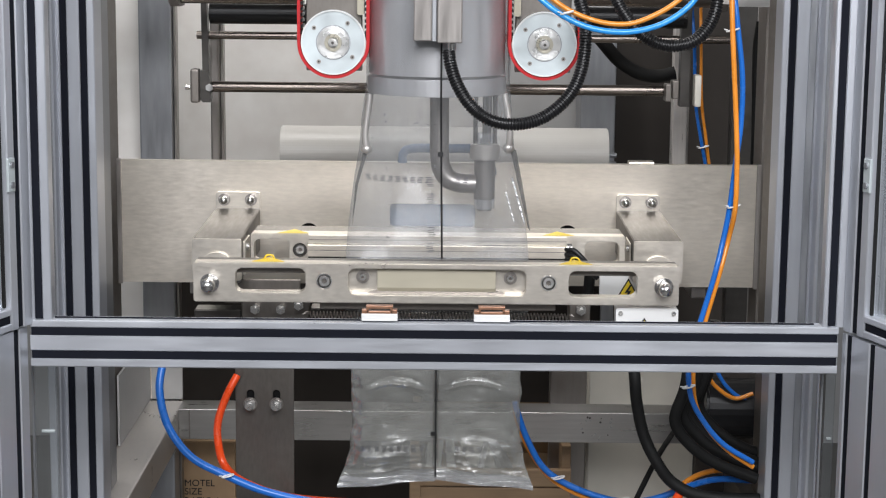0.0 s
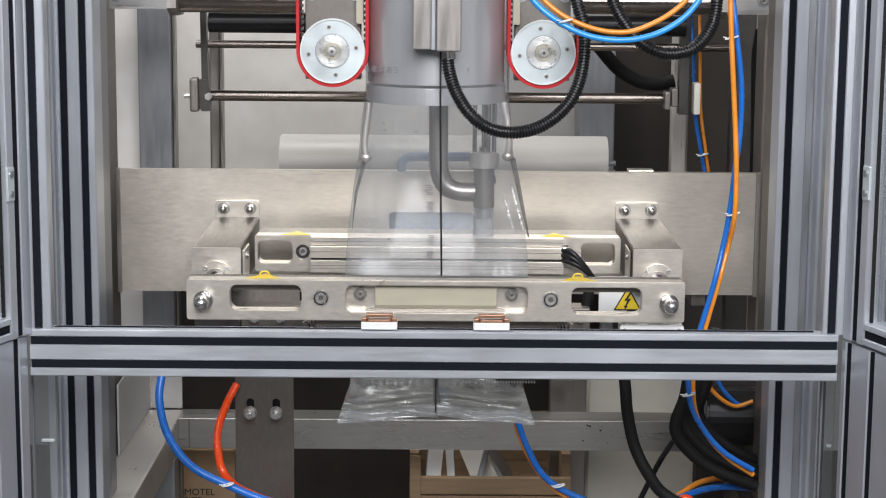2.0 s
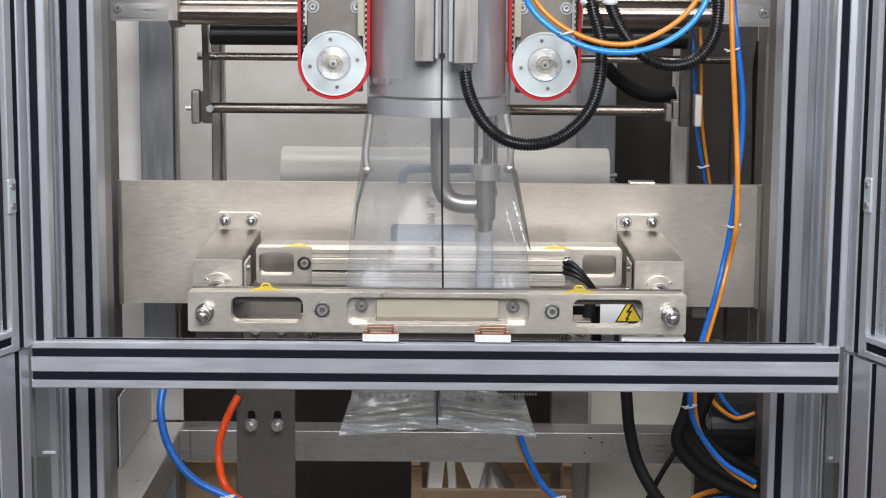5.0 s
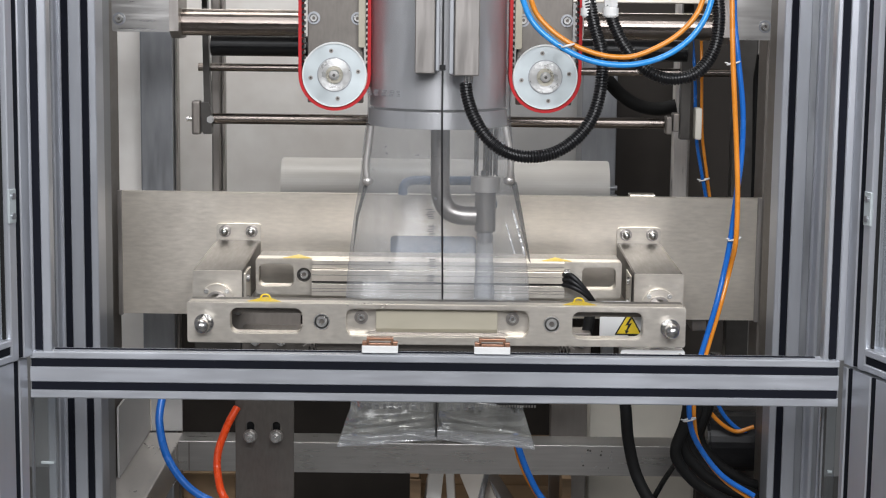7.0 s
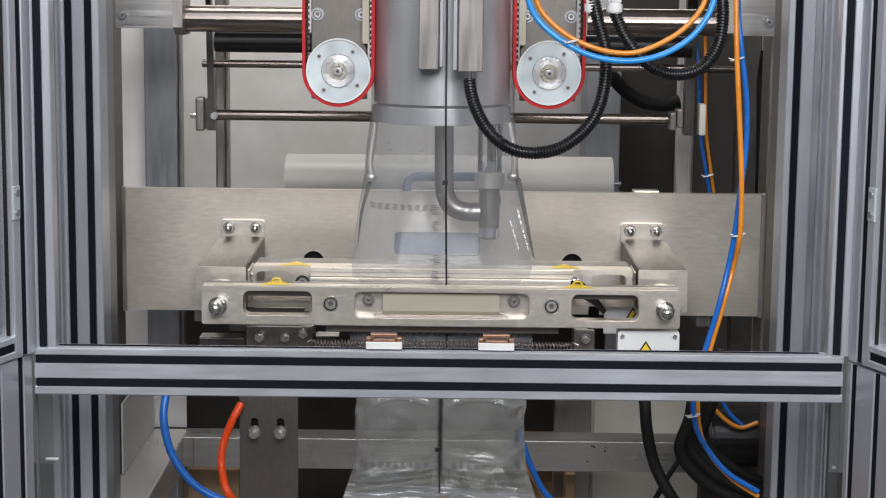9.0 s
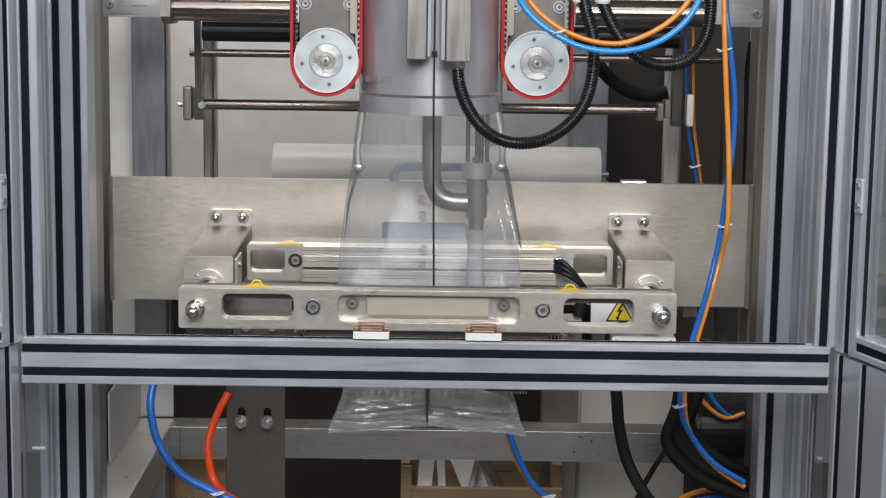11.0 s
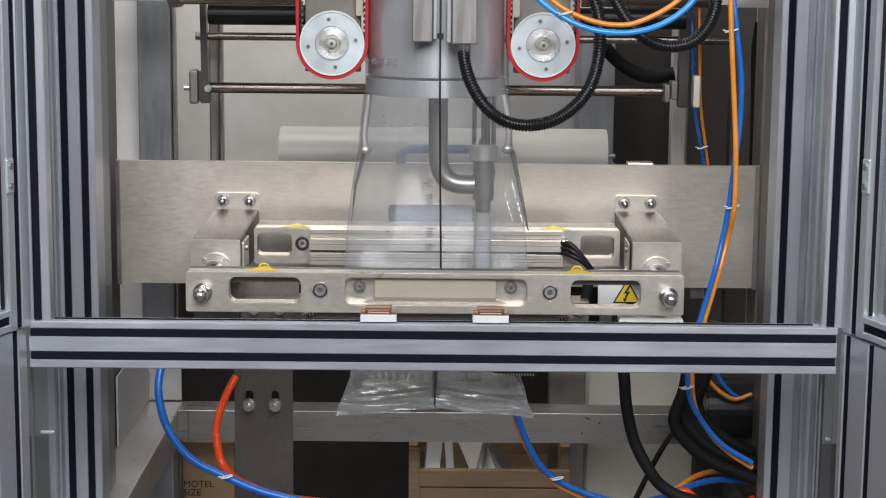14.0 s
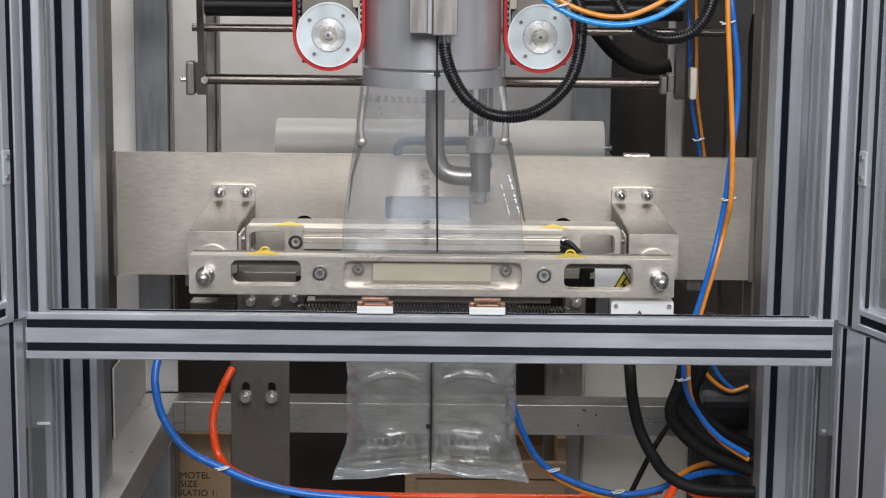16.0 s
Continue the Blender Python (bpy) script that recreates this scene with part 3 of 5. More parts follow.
prism(bm, [(sx + dx * q, sz0 + 0.0165 + dz * q) for dx, dz in ((1.2, 5.5), (-2.6, -0.6), (-0.4, -0.2), (-1.9, -4.2), (-2.9, -3.6), (-1.9, -6.6), (0.3, -4.4), (-0.9, -4.4), (2.2, 1.2), (0.0, 0.9), (2.6, 5.5))], "y", 0.4192, 0.4200)
part("flash", bm, INK, sign)

# rear jaw
rear_jaw = thing("rear_sealing_jaw", (0, 0.50, 1.0375), "milled steel rear sealing jaw with windows, sliding on the rods", "sealing jaw")
RX0, RX1, RZ0, RZ1 = -0.3008, 0.2865, 1.0375, 1.0963
V1, V2 = (-0.2962, -0.2400, 1.0512, 1.0871), (0.2230, 0.2774, 1.0514, 1.0872)
R1 = (-0.2237, 1.0699)
bm = B()
plate(bm, rrect(RX0, RX1, RZ0, RZ1, 0.004), [rrect(*V1, 0.009), rrect(*V2, 0.009), disc(*R1, 0.0115)], 0.50, 0.53)
bmesh.ops.bevel(bm, geom=[e for e in bm.edges if len(e.link_faces) == 2 and e.calc_face_angle(0) > 1.2], offset=0.001, segments=2, affect="EDGES")
part("jaw_plate", bm, JAW, rear_jaw)
# Top of the rear jaw, also darker than its face.
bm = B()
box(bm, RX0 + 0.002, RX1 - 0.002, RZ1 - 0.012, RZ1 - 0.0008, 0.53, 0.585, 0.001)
part("top_rail", bm, DARK_PLATE, rear_jaw, "darker steel rail along the top of the jaw")
# Dark ring stands for the shaded gap round the screw.
bm = B()
plate(bm, disc(*R1, 0.0114), [disc(*R1, 0.0085)], 0.503, 0.515)
cyl(bm, (R1[0], 0.52, R1[1]), "y", 0.0114, 0.008, 24)
part("counterbore_ring", bm, DARK_STEEL, rear_jaw)
socket_screw(rear_jaw, R1[0], 0.512, R1[1], 0.008)
for z0, z1, y0, mat, nm in ((1.0839, 1.0967, 0.482, JAW, "upper_bar"), (1.0647, 1.0828, 0.474, STEEL, "middle_bar"),
                            (1.0410, 1.0601, 0.474, JAW, "lower_bar")):
    bm = B()
    box(bm, -0.2096, 0.1935, z0, z1, y0, 0.4995, 0.0003)
    part(nm, bm, mat, rear_jaw)
# Black strip put in for the shade of the knife slot.
bm = B()
box(bm, -0.2096, 0.1935, 1.0601, 1.0647, 0.485, 0.4995, 0)
part("cutter_slot", bm, BLACK, rear_jaw, "black strip standing for the dark slot of the cutting knife")
# Raised dark strips stand for the shade of fine grooves.
for v in (1.0903, 1.0747, 1.0528, 1.0483):
    bm = B()
    box(bm, -0.2087, 0.1926, v - 0.0006, v + 0.0006, 0.4734 if v < 1.0847 else 0.4814, 0.49, 0)
    part("groove_line", bm, STEEL_DULL, rear_jaw, "fine dark strip standing for a groove along the jaw")
for u in (-0.2345, 0.1818):
    bm = B()
    flat_triangle(bm, u, 0.503, RZ1 + 0.0002, 0.024)
    part("warning_tag", bm, YELLOW, rear_jaw, "yellow warning triangle sticker")
for k in (0, 1, 2):
    bm = B()
    sweep(bm, [(0.1923, 0.475, 1.0635 + 0.008 * k), (0.2039, 0.462, 1.0625 + 0.0085 * k), (0.2221, 0.46, 1.0535 + 0.004 * k), (0.2412, 0.470, 1.0355)], 0.0042, 10, 6)
    part("heater_cable", bm, BLACK, rear_jaw, "black heater cable")
bm = B()
cyl(bm, (0.1967, 0.475, 1.0817), "x", 0.007, 0.008, 20)
part("cable_gland", bm, CHROME, rear_jaw)

# ---- forming tube, belts and pulleys ----
TX, TY, TR = -0.0112, 0.36, 0.1043
TZ = 1.3292 - 0.004
tube = thing("forming_tube", (TX, TY, TZ), "polished stainless forming tube wrapped in clear film", "forming tube")
bm = B()
cyl(bm, (TX, TY, TZ + 0.36), "z", TR - 0.002, 0.66, 96)
part("tube_wall", bm, TUBE, tube)
bm = B()
cyl(bm, (TX, TY, TZ + 0.0135), "z", TR, 0.025, 96, bev=0.001)
part("end_collar", bm, TUBE, tube, "polished collar at the lower end")


def pulley(u, z, turn):
    """A belt pulley; its disc faces -y."""
    c = (u, 0.30, z)
    p = thing("belt_pulley", c, "zinc-plated belt pulley with a turned steel hub", "pulley", "film belt pulleys")
    r = 0.0476
    bm = B()
    cyl(bm, (u, 0.304, z), "y", r, 0.008, 64, bev=0.0012)
    cyl(bm, (u, 0.335, z), "y", r - 0.003, 0.055, 64)
    part("disc", bm, ZINC, p)
    bm = B()
    plate(bm, disc(u, z, r * 0.50, 40), [disc(u, z, r * 0.27)], 0.2975, 0.3002)
    part("hub", bm, TURNED, p, "turned steel hub")
    bm = B()
    plate(bm, disc(u, z, r * 0.265, 32), [disc(u, z, r * 0.16)], 0.294, 0.300)
    part("hub_ring", bm, BRASSY, p, "yellowed turned ring")
    # Raised dark ring, in place of a groove's shade.
    bm = B()
    plate(bm, disc(u, z, r * 0.535, 48), [disc(u, z, r * 0.505, 48)], 0.2992, 0.3003)
    part("groove_ring", bm, SHADE_STEEL, p, "fine dark ring standing for a groove round the hub")
    # White ring painted as the highlight on the disc's bevel.
    bm = B()
    plate(bm, disc(u, z, r * 0.995, 64), [disc(u, z, r * 0.955, 64)], 0.2975, 0.3002)
    part("rim_highlight", bm, WHITE, p, "bright ring painted as the bevel highlight")
    bm = B()
    cyl(bm, (u, 0.295, z), "y", r * 0.155, 0.012, 6)
    cyl(bm, (u, 0.288, z), "y", r * 0.10, 0.006, 16)
    bolt = part("axle_bolt", bm, HUB, p, "bright axle bolt")
    # Dark disc on the bolt's face, drawn as a shaded socket.
    bm = B()
    cyl(bm, (u, 0.2848, z), "y", r * 0.05, 0.001, 6)
    part("bolt_socket_dark", bm, DARK_STEEL, bolt)
    for a in (8, 98, 188, 278):
        x, zz = u + 0.74 * r * math.cos(radians(a)), z + 0.74 * r * math.sin(radians(a))
        bm = B()
        plate(bm, disc(x, zz, 0.0032, 18), [disc(x, zz, 0.0017, 6)], 0.2985, 0.3002)
        screw = part("countersunk_screw", bm, STEEL_DULL, p)
        # Dark disc in place of the shade in the screw's recess.
        bm = B()
        cyl(bm, (x, 0.2996, zz), "y", 0.0019, 0.0008, 12)
        part("socket", bm, DARK_STEEL, screw)
    return p


PLX, PRX = -0.1633, 0.1467
PZ = 1.4020
pulley_l, pulley_r = pulley(PLX, PZ, 1), pulley(PRX, PZ, -1)


def belt_drive(x, side):
    d = thing("belt_drive", (x, 0.33, PZ), "red film-pull belt round its backing plate", "belt drive", "film pull belts")
    r0, r1, top = 0.0485, 0.0531, PZ + 0.34
    n = 28
    arc = [(x + math.cos(radians(180 + 180 * i / n)), math.sin(radians(180 + 180 * i / n))) for i in range(n + 1)]

    def loop(r):
        low = [(x + (cx - x) * r, PZ + cz * r) for cx, cz in arc]
        return low + [(x + r * math.cos(radians(180 * i / n)), top + r * math.sin(radians(180 * i / n))) for i in range(n + 1)]

    bm = B()
    plate(bm, loop(r1), [loop(r0)], 0.301, 0.356)
    part("belt", bm, RED, d, "red rubber belt with toothed inside")
    for k in range(18):
        zz = PZ + 0.012 + k * 0.0085
        for q in (-1, 1):
            bm = B()
            box(bm, x + q * (r0 - 0.0026), x + q * (r0 - 0.0002), zz, zz + 0.0045, 0.303, 0.354, 0)
            part("belt_tooth", bm, BLACK, d)
    bm = B()
    box(bm, x - 0.0418, x + 0.0409, PZ - 0.0435, top - 0.03, 0.33, 0.352, 0.0015)
    part("backing_plate", bm, DARK_PLATE, d, "worn grey steel backing plate")
    for k in (-1, 1):
        sx = x + k * 0.0324
        zz = PZ + 0.0818
        bm = B()
        plate(bm, disc(sx, zz, 0.0095), [disc(sx, zz, 0.0065)], 0.3275, 0.3302)
        part("washer", bm, SHADE_STEEL, d)
        socket_screw(d, sx, 0.3298, zz, 0.006)
    gx = x + side * 0.0398
    bm = B()
    plate(bm, rrect(gx - 0.0051, gx + 0.0051, PZ + 0.0398, PZ + 0.2, 0.003), [], 0.312, 0.329)
    part("belt_guide", bm, CREAM, d, "pale plastic belt guide")
    return d


belt_drive(PLX, 1)
belt_drive(PRX, -1)

# ---- vertical sealer ----
seal_back = thing("sealer_bar", (-0.0295, 0.22, 1.4094), "brushed steel seal backing bar before the forming tube", "sealer bar")
bm = B()
box(bm, -0.0441, -0.0153, 1.4097, 1.5421, 0.215, 0.245, 0.0015)
part("bar", bm, GALV_UP, seal_back)
bm = B()
box(bm, -0.0146, -0.0089, 1.4133, 1.5422, 0.222, 0.245, 0.001)
part("side_lip", bm, SHADE_STEEL, seal_back)
sealer = thing("vertical_sealer", (0.0288, 0.20, 1.4085), "brushed steel vertical sealing head that slides sideways", "sealing head")
bm = B()
box(bm, 0.0118, 0.0475, 1.4080, 1.5426, 0.195, 0.235, 0.0018)
part("head", bm, GALV_UP, sealer)
bm = B()
box(bm, 0.0047, 0.0114, 1.4097, 1.5424, 0.204, 0.235, 0.001)
part("heating_edge", bm, SHADE_STEEL, sealer)
bm = B()
cyl(bm, (0.0332, 0.205, 1.4035), "z", 0.0062, 0.012, 16)
cyl(bm, (0.0333, 0.205, 1.3979), "z", 0.0050, 0.012, 6)
part("hose_gland", bm, CHROME, sealer, "bright hose gland")
bm = B()
sweep(bm, [(0.0285, 0.205, 1.3979), (0.0318, 0.200, 1.3767), (0.0415, 0.190, 1.3495), (0.0608, 0.180, 1.3210), (0.0873, 0.180, 1.3020), (0.1193, 0.180, 1.2959), (0.1557, 0.190, 1.3016), (0.1880, 0.200, 1.3218),
           (0.2107, 0.210, 1.3516), (0.2219, 0.220, 1.3928), (0.2226, 0.230, 1.4404), (0.2121, 0.240, 1.4800), (0.2040, 0.250, 1.5198)], 0.0094, 16, 12, 0.0016)
hose = part("corrugated_hose", bm, BLACK, sealer, "black corrugated cable hose")

# ---- film ----
film = thing("packing_film", (TX, TY, TZ), "clear plastic film sleeve hanging from the forming tube", "film")
FC = -0.0081


ROWS_F = ((TZ + 0.55, TR + 0.0012, TR + 0.0012), (TZ + 0.02, TR + 0.0014, TR + 0.0014), (TZ - 0.004, TR + 0.004, TR + 0.001), (1.2882, 0.1133, 0.098),
          (1.2408, 0.1176, 0.090), (1.1933, 0.1263, 0.078), (1.1396, 0.1337, 0.060), (1.0958, 0.1389, 0.040),
          (1.0517, 0.1415, 0.018), (1.0162, 0.1423, 0.006), (0.9270, 0.1389, 0.006))
zs = [r[0] for r in ROWS_F][::-1]
fw = [r[1] for r in ROWS_F][::-1]
fd = [r[2] for r in ROWS_F][::-1]
FZ0, FZ1 = zs[0], zs[-1]
SEG, NR = 96, 70
levels = [FZ1 - (FZ1 - FZ0) * (i / NR) for i in range(NR + 1)]
bm = B()
rings = []
for z in levels:
    a, b = float(np.interp(z, zs, fw)), float(np.interp(z, zs, fd))
    k = min(1.0, max(0.0, (TZ - z) / 0.25))
    cx, cy = TX + (FC - TX) * k, TY + 0.018 * k
    e = 1.0 - 0.30 * k
    ring = []
    for j in range(SEG):
        t = 2 * math.pi * j / SEG
        c, s = math.cos(t), math.sin(t)
        x, y = math.copysign(abs(c) ** e, c) * a, math.copysign(abs(s) ** (1 + 0.3 * k), s) * b
        w = noise.noise(Vector((x * 22, z * 7, s * 2))) * 0.0045 * k
        loose = max(0.0, min(1.0, (c - 0.25) / 0.4)) * max(0.0, min(1.0, (z - TZ + 0.05) / 0.05))
        out = 1 + loose * (0.035 + 0.05 * noise.noise(Vector((t * 5 + z * 6, z * 9 - t * 2, 4.0))))
        ring.append(bm.verts.new((cx + x * out, cy + y * out + w, z)))
    rings.append(ring)
for a, b in zip(rings, rings[1:]):
    for j in range(SEG):
        bm.faces.new((a[j], a[(j + 1) % SEG], b[(j + 1) % SEG], b[j])).smooth = True
part("sleeve", bm, FILM, film, "clear film sleeve").visible_shadow = False


def film_front(z, x=0.0):
    """The film's front, at a height and a way from its middle."""
    a, b = float(np.interp(z, zs, fw)), float(np.interp(z, zs, fd))
    k = min(1.0, max(0.0, (TZ - z) / 0.25))
    return TY + 0.018 * k - b * (max(0.0, 1 - (x / a) ** 2) ** 0.5) - 0.0052 * k - 0.001


SX = -0.0042
bm = B()
pts = [(SX + 0.004 * max(0, TZ - z) / 0.3, z) for z in levels[::3]]
front, back = [], []
for x, z in pts:
    y = film_front(z)
    front.append((bm.verts.new((x - 0.0014, y - 0.002, z)), bm.verts.new((x + 0.0014, y - 0.002, z))))
    back.append((bm.verts.new((x - 0.0014, y + 0.0008, z)), bm.verts.new((x + 0.0014, y + 0.0008, z))))
for i in range(len(pts) - 1):
    for q, r in (((front[i][0], front[i][1]), (front[i + 1][1], front[i + 1][0])), ((back[i][0], back[i][1]), (back[i + 1][1], back[i + 1][0])),
                 ((front[i][0], back[i][0]), (back[i + 1][0], front[i + 1][0])), ((front[i][1], back[i][1]), (back[i + 1][1], front[i + 1][1]))):
        bm.faces.new((*q, *r))
part("seam", bm, INK, film, "thin black printed seam line")
MARK_Z = 1.2417


def film_mark():
    """A black dot on the seam and a row of unreadable print below it, that travel with the film."""
    m = thing("film_print", (SX, film_front(MARK_Z) - 0.001, MARK_Z), "black register dot and grey print on the film", "print", "film prints")
    bm = B()
    box(bm, SX - 0.0040, SX + 0.0042, MARK_Z - 0.0036, MARK_Z + 0.0036, film_front(MARK_Z) - 0.0022, film_front(MARK_Z) - 0.0008, 0.0003)
    part("register_dot", bm, INK, m)
    zr = MARK_Z - 0.040
    for k in list(range(9)) + [12, 13]:
        x = SX - 0.108 + 0.0112 * k
        y = film_front(zr, x - FC) - 0.0005
        o = 0.0012 * math.sin(k * 5)
        bm = B()
        for q in (-0.0036, -0.0012, 0.0012, 0.0036):
            o = 0.0013 * math.sin(k * 5 + q * 2100)
            box(bm, x - 0.0034 - o, x + 0.0032 - o * 0.6, zr + q - 0.0006, zr + q + 0.0006, y - 0.0006, y + 0.0002, 0)
        part("print_bar", bm, PRINT, m)
    return m


MARKS = [film_mark() for k in range(3)]
# printed marks beside the seam, unreadable
for zc in (1.1992, 1.1729, 1.1194, 1.0927):
    bm = B()
    xx, yy = -0.0181 + 0.0015 * math.sin(zc * 900), film_front(zc, 0.01)
    for q in (-0.0064, -0.0038, -0.0012, 0.0014, 0.0040, 0.0066):
        o = 0.0022 * math.sin(zc * 700 + q * 1700)
        box(bm, xx - 0.0052 - o, xx + 0.0046 - o * 0.7, zc + q - 0.0005, zc + q + 0.0005, yy - 0.0016, yy - 0.0004, 0)
    part("print_bar", bm, PRINT, film)
# folded pleats at the sides of the sleeve
for pts in (((0.1000, 1.2459), (0.1094, 1.2408), (0.1195, 1.1895), (0.1325, 1.1189), (0.1290, 1.1230), (0.1127, 1.1895)),
            ((-0.1198, 1.2391), (-0.1147, 1.2340), (-0.1283, 1.1877), (-0.1369, 1.1273), (-0.1326, 1.1877))):
    bm = B()
    prism(bm, pts, "y", 0.338, 0.342)
    part("pleat", bm, PLEAT, film, "folded pleat of film").visible_shadow = False
# bright slivers painted as the highlights of creases beside the pleats
for pts in (((0.1020, 1.2000), (0.1048, 1.2010), (0.1245, 1.1300), (0.1222, 1.1310)),
            ((0.0935, 1.1780), (0.0952, 1.1786), (0.1085, 1.1330), (0.1070, 1.1334))):
    bm = B()
    prism(bm, pts, "y", 0.3340, 0.3355)
    part("crease_highlight", bm, SEAL, film, "bright sliver painted as the highlight on a film crease").visible_shadow = False
# small droplets of water inside the sleeve
for k in range(26):
    x, z = FC + random.uniform(-0.11, 0.02), random.uniform(1.1268, 1.3029)
    bm = B()
    ball(bm, (x, film_front(z, x - FC) + 0.006, z), random.uniform(0.0008, 0.0017))
    part("droplet", bm, WATER, film, "water droplet")
for s, pts in ((-1, [(-0.1102, 0.330, 1.3250), (-0.1143, 0.330, 1.2912), (-0.1177, 0.330, 1.2640), (-0.1152, 0.330, 1.2420)]), (1, [(0.0902, 0.330, 1.3264), (0.0965, 0.330, 1.2927), (0.0994, 0.330, 1.2656), (0.0971, 0.330, 1.2453)])):
    sp = thing("film_spreader", pts[0], "bent steel spreader finger inside the film sleeve", "spreader")
    bm = B()
    sweep(bm, pts, 0.0052, 14, 6)
    part("finger", bm, STEEL_UP, sp)
    bm = B()
    ball(bm, pts[-1], 0.0086, (1.0, 0.8, 0.85))
    part("finger_tip", bm, STEEL_UP, sp, "rounded steel tip")

# ---- filling pipes inside the film ----
fill = thing("filling_nozzle", (0.0651, 0.360, 1.1431), "grey steel filling pipe and valve inside the film sleeve", "filling nozzle")
bm = B()
sweep(bm, [(-0.0069, 0.360, 1.3572), (-0.0063, 0.360, 1.2720), (-0.0060, 0.360, 1.2291), (-0.0016, 0.360, 1.2076), (0.0088, 0.360, 1.1938), (0.0260, 0.360, 1.1879), (0.0492, 0.360, 1.1872)], 0.0146, 24, 10)
part("bent_pipe", bm, GALV_UP, fill)
bm = B()
vx, vy = 0.0627, 0.36
cyl(bm, (vx, vy, (1.2253 + 1.1639) / 2), "z", 0.0159, 1.2253 - 1.1639, 32, bev=0.001)
cyl(bm, (vx, vy, (1.1639 + 1.1466) / 2), "z", 0.0116, 1.1639 - 1.1466, 32, bev=0.001)
part("valve_body", bm, GALV_UP, fill)
bm = B()
cyl(bm, (vx, vy, 1.2365), "z", 0.0224, 0.0233, 40, bev=0.002)
part("valve_collar", bm, STEEL_UP, fill, "wider valve collar")
for dx, r in ((-17, 4), (3, 8), (17, 4)):
    bm = B()
    cyl(bm, (vx + dx * 0.00086, vy, 1.2854), "z", r * 0.00086, 0.12, 16)
    part("valve_rod", bm, CHROME, fill, "bright valve rod")
bm = B()
cyl(bm, (vx, vy, 1.2502), "z", 0.0085, 0.012, 6)
part("rod_nut", bm, CHROME, fill)

water = thing("water_stream", (vx, vy, 1.1431), "milky stream of water below the filling nozzle", "water")
bm = B()
rg = []
for i in range(15):
    zz = 1.1448 - 0.0082 * i
    rr = 0.0115 + 0.0045 * (i / 14)
    rg.append([bm.verts.new((vx + rr * (1 + 0.12 * noise.noise(Vector((k, i * 0.6, 0)))) * math.cos(k * math.pi / 8), vy + rr * math.sin(k * math.pi / 8), zz)) for k in range(16)])
for a, b in zip(rg, rg[1:]):
    for k in range(16):
        bm.faces.new((a[k], a[(k + 1) % 16], b[(k + 1) % 16], b[k])).smooth = True
bm.faces.new(rg[0]), bm.faces.new(rg[-1])
part("stream", bm, WATER, water)

# ---- bags ----
BAG_Z = 0.8215
BAG_H, BAG_W, TOP_W = 0.215, 0.1545, 0.1319


